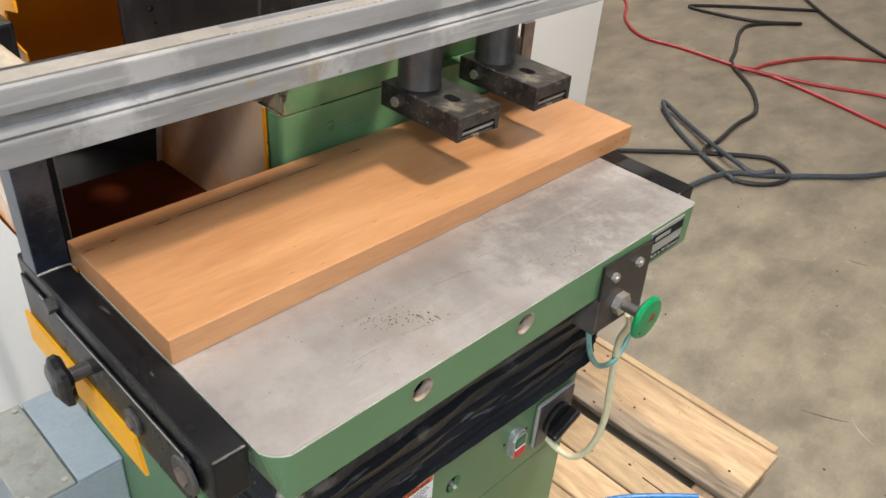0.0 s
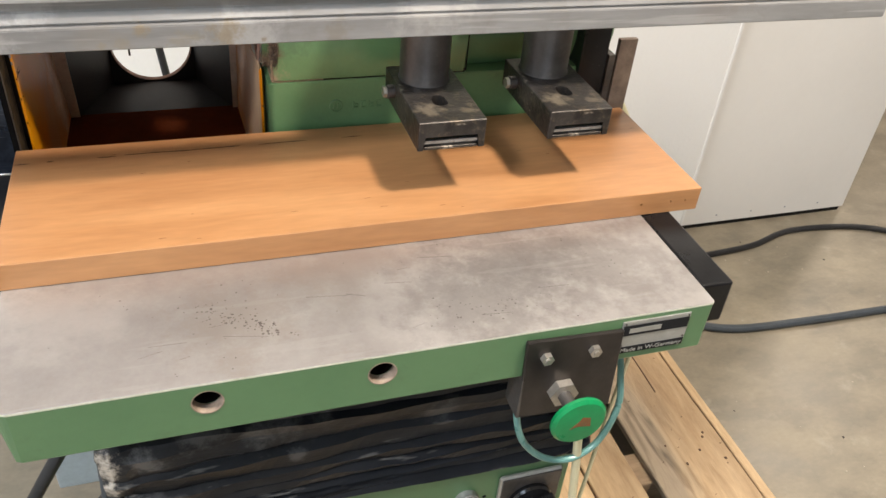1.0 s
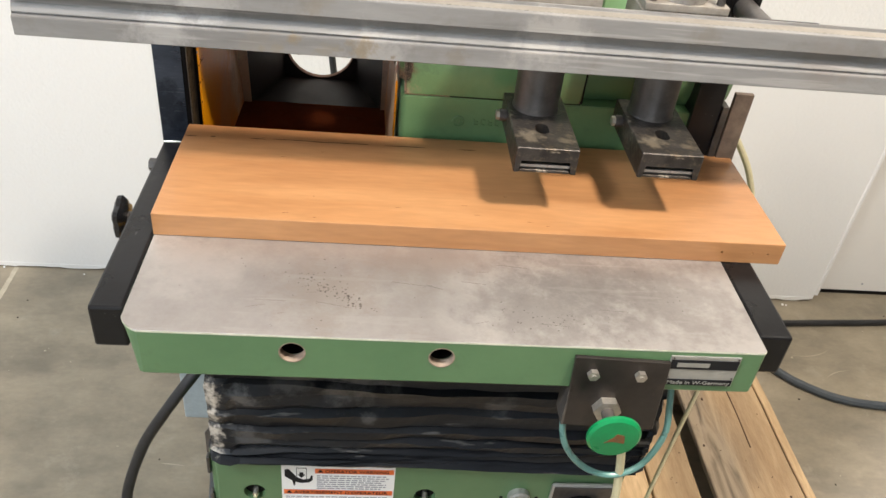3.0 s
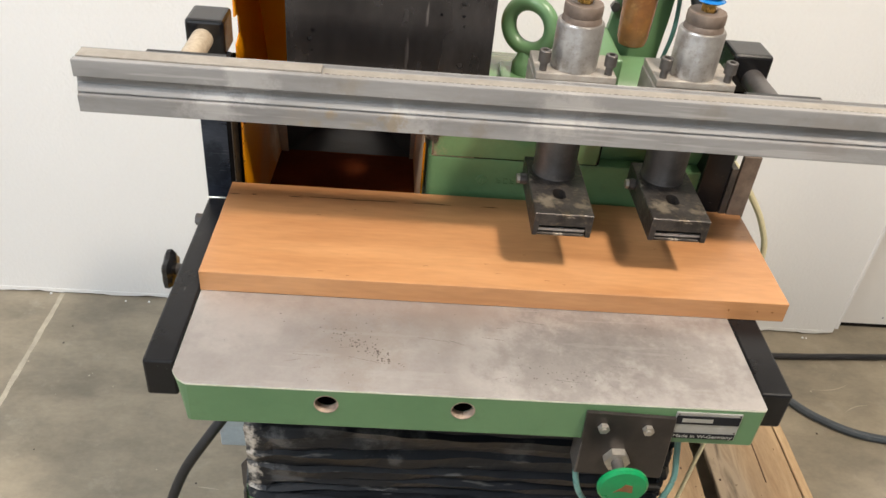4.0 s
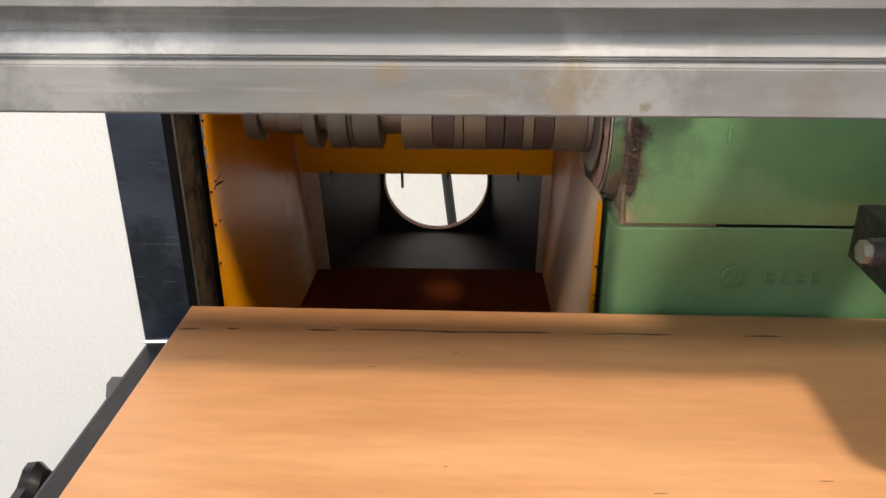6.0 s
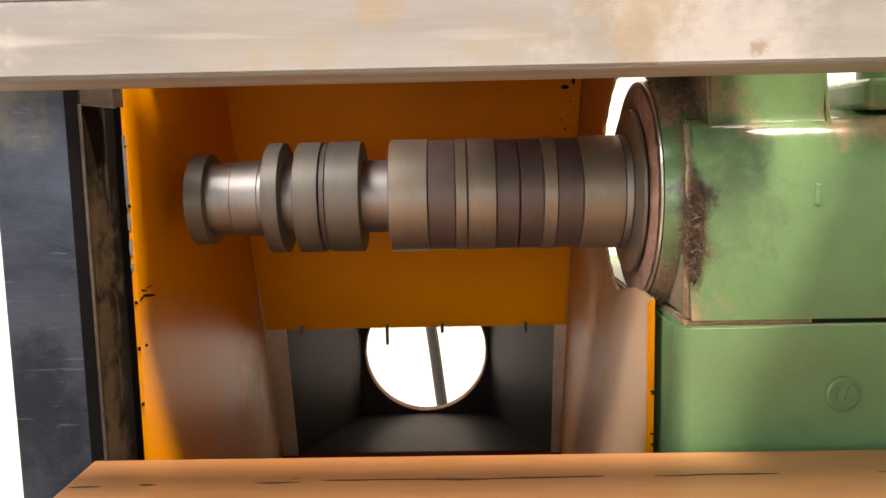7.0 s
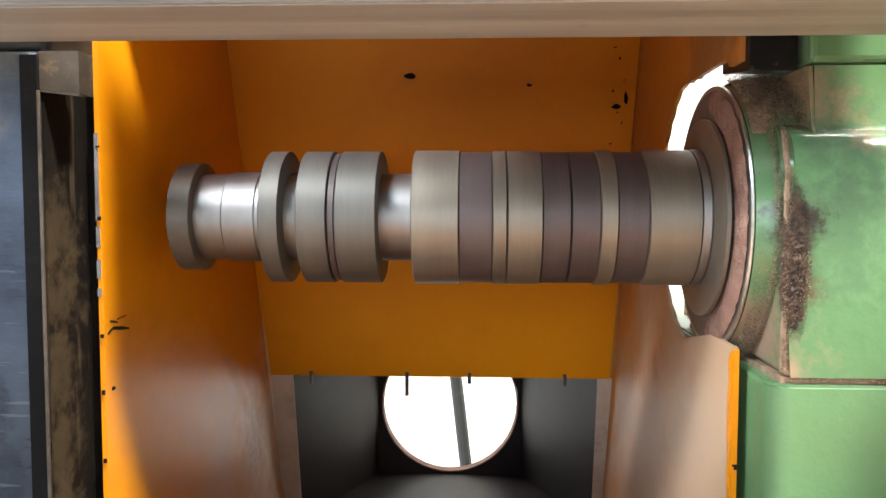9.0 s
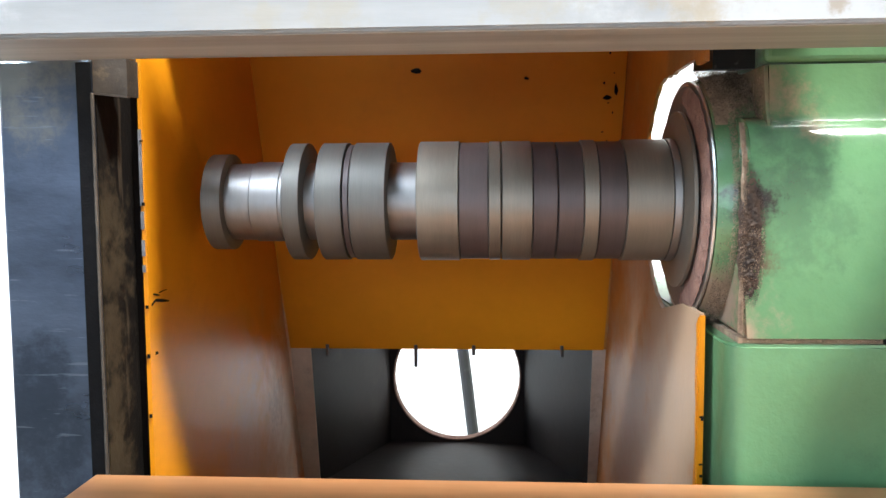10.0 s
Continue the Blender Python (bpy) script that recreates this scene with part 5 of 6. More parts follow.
def ring(x0, x1, r, material, ch=0.0005):
    bm = lathe([(x0, r - ch * 1.6), (x0 + ch, r), (x1 - ch, r), (x1, r - ch * 1.6)], "x", (0, SY, SZ), 64)
    part("ring", bm, material, spin, smooth=True)


for x0, x1, r, m in ((-0.353, -0.341, 0.0292, RING_GREY), (-0.3037, -0.2933, 0.0355, RING_GREY), (-0.2845, -0.2688, 0.0355, RING_GREY), (-0.2686, -0.2649, 0.0343, RING_DARK), (-0.2647, -0.2436, 0.0355, RING_GREY),
                     (-0.226, -0.2018, 0.0359, RING_LIGHT), (-0.2018, -0.1848, 0.0351, RING_DARK), (-0.1848, -0.1776, 0.0357, RING_LIGHT), (-0.1772, -0.1597, 0.0357, RING_LIGHT), (-0.1597, -0.1457, 0.0351, RING_DARK),
                     (-0.1454, -0.131, 0.0351, RING_DARK), (-0.131, -0.1225, 0.036, RING_LIGHT), (-0.1225, -0.1071, 0.0351, RING_DARK), (-0.1071, -0.0815, 0.0361, RING_LIGHT)):
    ring(x0, x1, r, m)
part("collar", lathe([(-0.0815, 0.033), (-0.0812, 0.0362), (-0.0775, 0.0366), (-0.0765, 0.036)], "x", (0, SY, SZ), 64), SHAFT, spin, smooth=True)
part("flange", lathe([(-0.0765, 0.036), (-0.0755, 0.0495), (-0.0748, 0.052), (-0.0728, 0.052), (-0.072, 0.045)], "x", (0, SY, SZ), 72), RING_LIGHT, spin, smooth=True)

hous = thing("motor_housing", (0.1, 0.6, -0.359), "green cast spindle and motor housing, dusty and oily", "motor housing")
part("seal_plate", lathe([(-0.0708, 0.04), (-0.0706, 0.058), (-0.0698, 0.0665), (-0.0693, 0.05)], "x", (0, SY, SZ), 96), BROWN_CAP, hous, "dull dusty seal plate", smooth=True)
bm = lathe([(-0.0702, 0.045), (-0.071, 0.0535), (-0.0716, 0.0565), (-0.0716, 0.061), (-0.0709, 0.0645), (-0.0702, 0.066), (-0.0698, 0.0668), (-0.069, 0.05)], "x", (0, SY, SZ), 200)
for v in bm.verts:
    p = v.co * 160
    front = max(0.0, min(1.0, (SY + 0.012 - v.co.y) / 0.03))   # the crust is thick on the near side alone
    if v.co.x < -0.0695:
        v.co.x += 0.0022 * (1 - front) - 0.0011 * front * max(0.0, 0.3 + 0.4 * noise.noise(p) + 0.7 * noise.noise(p * 2.7) + 0.5 * noise.noise(p * 5.3))
    v.co.z += 0.0008 * noise.noise(p * 1.7)
    v.co.y += 0.0008 * noise.noise(p * 1.9 + Vector((4, 1, 7)))
part("seal_ring", bm, DUST_PINK, hous, "ring of packed pink-brown dust", smooth=True)
part("bearing_ring", lathe([(-0.0695, 0.05), (-0.0693, 0.069), (-0.0683, 0.0695), (-0.0678, 0.069)], "x", (0, SY, SZ), 72), CHROME, hous, "bright steel ring", smooth=True)
part("bearing_cap", lathe([(-0.0678, 0.05), (-0.0674, 0.0695), (-0.058, 0.0725), (-0.046, 0.0735), (-0.0455, 0.05)], "x", (0, SY, SZ), 72), HOUSING_PAINT, hous, smooth=True)
# front barrel: upright to the seam, bulging and rolling back at the top
prof = [(0.443, 0.1075), (0.4433, 0.15), (0.4435, 0.185), (0.4442, 0.198), (0.4458, 0.2065), (0.4488, 0.2125), (0.4535, 0.2165), (0.4605, 0.219), (0.478, 0.2225), (0.52, 0.228), (0.60, 0.231), (0.62, 0.22), (0.62, 0.1075)]
bm = prism(prof, -0.0575, 0.222, "x")
bmesh.ops.bevel(bm, geom=[e for e in bm.edges if abs(e.verts[0].co.x - e.verts[1].co.x) < 0.001], offset=0.003, segments=3, affect="EDGES")
bm = cut(bm, cyl((-0.08, SY, SZ), (-0.046, SY, SZ), 0.0745, 48))
part("barrel", bm, HOUSING_PAINT, hous, "green cast barrel with a bulging front", smooth=True, flat_angle=50)
bm = prism([(0.4575, 0.2455), (0.456, 0.2215), (0.4525, 0.2135), (0.4475, 0.2095), (0.47, 0.205), (0.53, 0.205), (0.53, 0.2455)], -0.0445, 0.0225, "x")
bmesh.ops.bevel(bm, geom=[e for e in bm.edges if abs(e.verts[0].co.x - e.verts[1].co.x) < 0.001 and e.verts[0].co.y < 0.46], offset=0.002, segments=3, affect="EDGES")
part("boss", bm, HOUSING_PAINT, hous, smooth=True, flat_angle=60)
part("boss_cap", box(-0.0445, 0.0225, 0.4565, 0.53, 0.2465, 0.30, 0.003, 3), GREEN_CAST, hous)
bm = box(0.045, 0.118, 0.458, 0.545, 0.222, 0.240, 0.004, 3)
part("boss", bm, HOUSING_PAINT, hous)
part("rib", box(0.16, 0.235, 0.47, 0.62, 0.225, 0.285, 0.005, 3), GREEN, hous)
part("motor_gap", box(0.2225, 0.2265, 0.45, 0.64, 0.06, 0.24), DARK_GAP, hous)
bm = lathe([(0.227, 0.09), (0.23, 0.097), (0.46, 0.097), (0.47, 0.088)], "x", (0, 0.555, 0.155), 48)
part("motor", bm, GREEN, hous, smooth=True)
# lower block with cast marks
corner = [(-0.0635 + 0.010 * (1 - math.cos(radians(a))), 0.443 + 0.010 * (1 - math.sin(radians(a)))) for a in range(0, 91, 15)]
bm = prism(corner + [(0.46, 0.443), (0.46, 0.74), (-0.0635, 0.74)], -0.359, 0.1045, "z")
bmesh.ops.bevel(bm, geom=[e for e in bm.edges if all(v.co.z > 0.1 for v in e.verts)], offset=0.0018, segments=2, affect="EDGES")
part("block", bm, GREEN_CAST, hous, "green cast block with a raised round mark", smooth=True, flat_angle=50)
part("seam", box(-0.058, 0.222, 0.4452, 0.6, 0.1046, 0.1074), DUST, hous)
part("seam_gap", box(0.013, 0.222, 0.4445, 0.45, 0.1048, 0.1072), DARK_GAP, hous)
mk = part("round_mark", lathe([(0.4435, 0.0098), (0.4413, 0.0098), (0.4408, 0.009), (0.4408, 0.0078), (0.442, 0.0075), (0.442, 0.0)], "y", (0.0305, 0, 0.0645), 32), GREEN_CAST, hous, "raised round foundry mark", smooth=True)
bm = bmesh.new()
for x0 in (0.0262, 0.0312):
    merge(bm, prism([(x0, 0.0605), (x0 + 0.0012, 0.0605), (x0 + 0.0032, 0.0685), (x0 + 0.0018, 0.0685)], 0.4405, 0.4425, "y"))
part("foundry_sign", bm, GREEN_CAST, mk)
for i in range(4):
    x = 0.055 + i * 0.0115
    bm = box(x, x + 0.0022, 0.4418, 0.4435, 0.059, 0.07, 0.0006, 1)
    box(x + 0.0025, x + 0.0075, 0.4418, 0.4435, 0.0675 if i % 2 else 0.0635, 0.07 if i % 2 else 0.066, 0.0005, 1, bm=bm)
    box(x + 0.0025, x + 0.0075, 0.4418, 0.4435, 0.059, 0.0613, 0.0005, 1, bm=bm)
    part("cast_letter_bar", bm, GREEN_CAST, hous)
part("plug", box(0.0115, 0.0146, 0.4425, 0.4445, 0.1705, 0.1825, 0.0009, 2), GREEN_CAST, hous)
part("black_bracket", prism([(0.465, 0.2445), (0.506, 0.249), (0.506, 0.275), (0.465, 0.30)], -0.0685, -0.047, "x"), BLACK_STEEL, hous, "oily black bracket")

# drifts of saw dust round the bearing
random.seed(5)
bm = bmesh.new()


def grain(bm, p, s):
    vs = [bm.verts.new((p[0] + random.uniform(-s, s), p[1] + random.uniform(-s, s), p[2] + random.uniform(-s, s))) for _ in range(4)]
    for a, b, c in ((0, 1, 2), (0, 1, 3), (0, 2, 3), (1, 2, 3)):
        bm.faces.new((vs[a], vs[b], vs[c]))


dark = bmesh.new()


def crust(bm, at, nu, nv):
    """A lumpy skin over a surface: at(u, v) gives a place, the way out of the surface, and how thick the dust lies there."""
    rows_ = []
    for i in range(nu + 1):
        row = []
        for j in range(nv + 1):
            p_, out, thick = at(i / nu, j / nv)
            q = Vector(p_) * 330
            lump = 0.55 + 0.7 * noise.noise(q) + 0.45 * noise.noise(q * 2.3) + 0.3 * noise.noise(q * 5.1)
            row.append(bm.verts.new(Vector(p_) + Vector(out) * (thick * (0.25 + max(0.0, lump)) - 0.0006)))
        rows_.append(row)
    for r0, r1 in zip(rows_, rows_[1:]):
        for j in range(nv):
            bm.faces.new((r0[j], r0[j + 1], r1[j + 1], r1[j]))


def hump(u):
    return max(0.0, math.sin(math.pi * u)) ** 0.6


def on_cap(u, v):        # heap over the cap's shoulder, up against the boss
    a, x = radians(96 + 50 * u), -0.0668 + 0.0225 * v
    c, s_ = math.cos(a), math.sin(a)
    return (x, SY + 0.0722 * c, SZ + 0.0722 * s_), (0, c, s_), (0.0008 + 0.0024 * v) * hump(u) * (0.4 + 0.6 * hump(min(1, v * 0.6 + 0.1)))


def on_boss(u, v):       # dust against the boss's side
    y, z = 0.4585 + 0.05 * u, 0.2105 + 0.035 * v
    return (-0.0447, y, z), (-1, 0, 0), 0.0015 * (1 - 0.7 * v) * (0.3 + 0.7 * u)


def clump(lo, hi):
    def at(u, v):        # clump on the barrel's front beside the cap
        z = lo + (hi - lo) * u
        k = max(0.0, 1 - ((z - 0.156) / 0.0345) ** 2)
        w = 0.0056 * math.sqrt(k) + 0.0004
        x = -0.0537 + 0.0016 * noise.noise((z * 160, 0.3, 0)) + w * (2 * v - 1)
        return (x, 0.4436, z), (0, -1, 0), 0.0034 * k * hump(v)
    return at


def groove(u, v):        # packed line between the cap and the barrel
    z = 0.110 + 0.106 * u
    return (-0.0588 + 0.0026 * v + 0.0006 * noise.noise((z * 120, 1.1, 0)), 0.4437 + max(0.0, z - 0.198) * 0.35, z), (0, -1, 0), 0.0015 * hump(v)


crust(bm, on_cap, 70, 34)
crust(bm, on_boss, 40, 30)
crust(dark, clump(0.123, 0.19), 90, 22)
crust(bm, groove, 150, 6)
for i in range(46000):
    k = random.random()
    s = random.uniform(0.00014, 0.00042)
    if k < 0.3:      # heap on the cap's shoulder, against the boss
        a = radians(random.gauss(121, 13))
        r = 0.0728 + abs(random.gauss(0, 0.0022))
        x = -0.046 - abs(random.gauss(0, 0.011))
        grain(dark if random.random() < 0.35 else bm, (max(x, -0.0675), SY + r * math.cos(a), SZ + r * math.sin(a)), s)
    elif k < 0.4:    # thrown against the boss's side
        grain(dark if random.random() < 0.3 else bm, (-0.045 - random.uniform(0, 0.0012), random.uniform(0.456, 0.5), 0.212 + abs(random.gauss(0, 0.014))), s)
    elif k < 0.6:    # loose grains on the clump
        z = random.gauss(0.156, 0.018)
        u = (z - 0.156) / 0.036
        if abs(u) > 1:
            continue
        w = 0.0064 * math.sqrt(1 - u * u)
        y = 0.4437 - 0.0034 * (1 - u * u) * random.random()
        grain(dark if z > 0.164 or random.random() < 0.75 else bm, (-0.0535 + random.uniform(-w, w), y, z), s)
    elif k < 0.72:   # in the groove round the cap
        a = radians(random.uniform(105, 250))
        r = 0.0735 + random.uniform(-0.001, 0.0022)
        grain(bm, (random.uniform(-0.061, -0.0565), max(SY + r * math.cos(a), 0.4432), SZ + r * math.sin(a)), s)
    elif k < 0.8:    # pale line along the barrel's edge
        z = random.uniform(0.109, 0.215)
        grain(bm, (-0.0574 + random.gauss(0, 0.0008), 0.4432 + max(0, z - 0.198) * 0.35 - random.uniform(0, 0.0012), z), s * 0.9)
    elif k < 0.9:    # under the cap
        a = radians(random.gauss(228, 14))
        grain(dark if random.random() < 0.5 else bm, (random.uniform(-0.067, -0.05), SY + 0.0735 * math.cos(a), SZ + 0.0735 * math.sin(a)), s)
    elif k < 0.935:  # along the seam
        grain(bm, (random.uniform(-0.055, 0.012), 0.4438 - random.uniform(0, 0.0008), 0.1060 + random.gauss(0, 0.0006)), s)
    else:            # loose specks, thinning out to the right of the clump
        grain(dark, (-0.05 + abs(random.gauss(0, 0.016)), 0.4434, random.gauss(0.158, 0.024)), s * 0.6)
tagged(part("saw_dust_drift", bm, DUST, hous, "brown drifts of saw dust"), kind="stuff")
tagged(part("oily_dust_clump", dark, DUST_DARK, hous, "dark oily clumps of saw dust"), kind="stuff")

# lifting eye
eye = thing("lifting_eye", (0.083, 0.503, 0.24), "green painted lifting eye bolt on the housing", "lifting eye")
bm = bmesh.new()
n, m_ = 48, 16
vs = []
for i in range(n):
    a = 2 * math.pi * i / n
    rr = []
    for j in range(m_):
        b = 2 * math.pi * j / m_
        q = 0.0375 + 0.0125 * math.cos(b)
        p = Vector((q * math.cos(a), 0.0125 * math.sin(b), q * math.sin(a)))
        p.rotate(Euler((0, 0, radians(-31))))
        rr.append(bm.verts.new(p + Vector((0.083, 0.503, 0.317))))
    vs.append(rr)
for i in range(n):
    for j in range(m_):
        bm.faces.new((vs[i][j], vs[(i + 1) % n][j], vs[(i + 1) % n][(j + 1) % m_], vs[i][(j + 1) % m_]))
part("eye_ring", bm, GREEN, eye, smooth=True)
part("collar", lathe([(0.2405, 0.021), (0.256, 0.021), (0.2605, 0.018), (0.268, 0.015), (0.277, 0.012)], "z", (0.083, 0.503, 0), 28), GREEN, eye, smooth=True)

# ---------------------------------------------------------------- dust hood
hood = thing("dust_hood", (-0.22, 0.6, -0.108), "orange sheet-steel dust hood open to the front, with a dark duct", "dust hood")
HX0, HX1, HY0, HY1, HT, HB = -0.3745, -0.0715, 0.469, 0.735, 0.351, -0.106
t = 0.0025
BT, BB, PB = (0.69, HT - 0.001), (0.765, 0.0352), (0.797, HB)   # back edge: top, foot of the back panel, foot of the sides


def sheet(pts, thick):
    """A flat sheet of that thickness, drawn out along its normal."""
    pts = [Vector(p) for p in pts]
    n = (pts[1] - pts[0]).cross(pts[2] - pts[1]).normalized() * thick
    bm = bmesh.new()
    lo = [bm.verts.new(p) for p in pts]
    hi = [bm.verts.new(p + n) for p in pts]
    for i in range(len(pts)):
        bm.faces.new((lo[i], lo[(i + 1) % len(pts)], hi[(i + 1) % len(pts)], hi[i]))
    bm.faces.new(lo)
    bm.faces.new(hi)
    return bm


def side_x(x0, foot, top, y, z):
    """The sides lean in or out by that much at the back, at the foot of the back panel and at its top."""
    k = max(0.0, (y - HY0) / (BB[0] - HY0))
    low = max(0.0, min(1.0, (HT - z) / (HT - BB[1])))
    return x0 + k * (foot * low + top * (1 - low))


LEFT, RIGHT = (0.0065, -0.016), (-0.0105, 0.0)


lp = [(HY0, HB), PB, BB, BT, (HY0, BT[1]), (HY0, 0.309), (HY0 + 0.03, 0.304), (HY0 + 0.034, 0.298), (HY0 + 0.034, 0.271), (HY0, 0.263)]
bm = prism(lp, HX0 - t, HX0, "x")
for v in bm.verts:
    v.co.x += side_x(0, *LEFT, v.co.y, v.co.z)
part("left_side", bm, ORANGE_SIDE, hood)
for z0, z1 in ((0.175, 0.217), (0.162, 0.172), (0.147, 0.156), (0.138, 0.142)):
    part("left_lip", box(HX0 - t, HX0 - 0.0009, HY0 - 0.001, HY0, z0, z1), CHIP_GREY, hood, "chipped bare edge")
cutarc = [(0.46, 0.116), (0.505, 0.116)]
cutarc += [(0.532 + (0.088 if a > -10 else 0.083) * math.cos(radians(a)) + 0.0022 * (k % 2), min(0.2515 + 0.0012 * (k % 2), 0.182 + 0.079 * math.sin(radians(a)))) for k, a in enumerate(range(-75, 91, 5))]
cutarc += [(0.49, 0.2535), (0.485, 0.2495), (0.46, 0.2495)]
bm = prism([(HY0, HB), PB, BB, BT, (HY0, BT[1])], HX1, HX1 + t, "x")
bm = cut(bm, prism(cutarc, HX1 - 0.01, HX1 + 0.012, "x"))
for v in bm.verts:
    v.co.x += side_x(0, *RIGHT, v.co.y, v.co.z)
part("right_side", bm, ORANGE_WORN, hood, "dusty orange side with a cut-out for the spindle")
edge = [(HY0 + 0.0002, HB), (HY0 + 0.0002, 0.114)]
for i in range(24):
    z = 0.114 - (0.114 - HB) * (i + 0.5) / 24
    edge.append((HY0 + 0.0035 + 0.010 * max(0.0, (0.06 - z) / 0.17) + 0.006 * noise.noise((z * 40, 3.1, 0)) + 0.003 * noise.noise((z * 130, 5.1, 0)), z))
bm = prism(edge, HX1 - 0.0007, HX1 - 0.0001, "x")
part("bare_edge_paint", bm, ORANGE, hood, "brighter unworn orange edge")
part("right_lip", box(HX1 - 0.0002, HX1 + t + 0.0002, HY0 - 0.0012, HY0, HB, 0.115), ORANGE, hood)
bm = sheet([(side_x(HX0 - t, *LEFT, *BT), *BT), (HX1, *BT), (side_x(HX1, *RIGHT, *BB), *BB), (side_x(HX0 - t, *LEFT, *BB), *BB)], -0.0025)
part("back_panel", bm, ORANGE, hood)
part("top_sheet", prism([(HX0 - t, HY0 - 0.001), (HX1 + t, HY0 - 0.001), (HX1 + t, BT[0] + 0.004), (HX0 - t - 0.0125, BT[0] + 0.004)], HT - 0.001, HT + 0.0015, "z"), ORANGE, hood)
DX0, DX1, DZ0, DZ1, DYE = -0.353, -0.0905, -0.1075, 0.0352, 0.945
for xa, xb in ((HX0 + 0.004, DX0 + 0.001), (DX1 - 0.001, HX1 - 0.006)):
    part("back_strip", sheet([(xa, 0.766, 0.0352), (xb, 0.766, 0.0352), (xb, 0.798, HB), (xa, 0.798, HB)], -0.002), DUST_SHEEN_STRIP, hood, "dusty strip beside the duct, pale sheen in its colour")
part("bottom_sheet", box(HX0, HX1, HY0, 0.803, HB - 0.002, HB), HOOD_FLOOR, hood, "dark red-brown bottom sheet")
# duct from a rectangle to a round outlet
bm = bmesh.new()
NR = 48
ra, rm, rb, rc = [], [], [], []
for i in range(NR):
    a = 2 * math.pi * i / NR
    c, s = math.cos(a), math.sin(a)
    k = min(1 / max(abs(c), 1e-6), 1 / max(abs(s), 1e-6))
    ra.append(bm.verts.new(((DX0 + DX1) / 2 + c * k * (DX1 - DX0) / 2, 0.767 + (DZ1 - ((DZ0 + DZ1) / 2 + s * k * (DZ1 - DZ0) / 2)) * 0.22, (DZ0 + DZ1) / 2 + s * k * (DZ1 - DZ0) / 2)))
    rm.append(bm.verts.new((-0.223 + c * k * 0.0755, DYE - 0.022, -0.031 + s * k * 0.0745)))
    rb.append(bm.verts.new((-0.223 + 0.0725 * c, DYE - 0.02, -0.031 + 0.0725 * s)))
    rc.append(bm.verts.new((-0.223 + 0.0725 * c, DYE - 0.012, -0.031 + 0.0725 * s)))
for a_, b_ in ((ra, rm), (rm, rb), (rb, rc)):
    for i in range(NR):
        bm.faces.new((a_[i], a_[(i + 1) % NR], b_[(i + 1) % NR], b_[i]))
part("duct", bm, DUCT, hood, "dark tapering dust duct", smooth=True)
bm = lathe([(DYE - 0.021, 0.0724), (DYE - 0.011, 0.0724), (DYE - 0.011, 0.0705), (DYE - 0.021, 0.0712), (DYE - 0.021, 0.0724)], "y", (-0.223, 0, -0.031), 48, closed=False)
part("duct_rim", bm, DUST_PINK, hood, "dusty rim of the round outlet")
for x, l in ((-0.253, 0.016), (-0.2, 0.005), (-0.335, 0.006), (-0.12, 0.006)):
    part("screw", cyl((x, 0.759, 0.039), (x, 0.759, 0.035 - l), 0.0016, 8), DARK_METAL, hood)
bm = bmesh.new()
random.seed(9)
for x, y, z, w, h in ((-0.245, HY1 - t - 0.0004, 0.279, 0.006, 0.003), (-0.0815, HY1 - t - 0.0004, 0.262, 0.002, 0.006), (-0.088, HY1 - t - 0.0004, 0.256, 0.005, 0.0025), (-0.155, HY1 - t - 0.0004, 0.272, 0.003, 0.0015), *((-0.0835 - 0.004 * (k % 3), HY1 - t - 0.0004, 0.205 + 0.0117 * k + 0.004 * (k % 2), 0.0008 + 0.0003 * (k % 3), 0.0008 + 0.0005 * (k % 2)) for k in range(9))):
    merge(bm, prism([(x + w * random.uniform(0.5, 1) * math.cos(a), z + h * random.uniform(0.5, 1) * math.sin(a)) for a in (0, 0.9, 1.8, 2.6, 3.5, 4.4, 5.3)], y - 0.0002, y + 0.0004, "y"))
for v in bm.verts:
    v.co.y += BT[0] + (BT[1] - v.co.z) / (BT[1] - BB[1]) * (BB[0] - BT[0]) - HY1 - 0.0002
for y, z, l, drop, w in ((0.472, 0.1185, 0.006, -0.0022, 0.0014), (0.476, 0.1205, 0.019, 0.0028, 0.0015), (0.4745, 0.1245, 0.008, 0.0016, 0.0009), (0.4815, 0.1245, 0.011, -0.0006, 0.0007), (0.475, 0.09, 0.003, 0.0, 0.0018), (0.48, 0.245, 0.003, 0.0, 0.001)):
    x = side_x(HX0, *LEFT, y + l / 2, z)
    merge(bm, prism([(y, z), (y + l * 0.5, z - drop * 0.6), (y + l, z - drop), (y + l * 1.05, z - drop + w * 0.5), (y + l * 0.55, z - drop * 0.5 + w), (y + l * 0.1, z + w * 0.9)], x - 0.0007, x + 0.0006, "x"))
for i in range(6):
    z, hgt = random.uniform(0.0, 0.24), random.uniform(0.0008, 0.0025)
    x = HX0 - 0.001
    box(x - 0.0004, x + 0.0012, HY0 - 0.0016, HY0 - 0.0009, z, z + hgt, bm=bm)
for i in range(4):
    z, hgt = random.uniform(-0.02, 0.11), random.uniform(0.0008, 0.0022)
    box(HX1 + random.uniform(0.0004, 0.0016), HX1 + 0.0029, HY0 - 0.0016, HY0 - 0.001, z, z + hgt, bm=bm)
tagged(part("paint_chip", bm, DARK_GAP, hood, "dark paint chips and scratches"), kind="stuff")

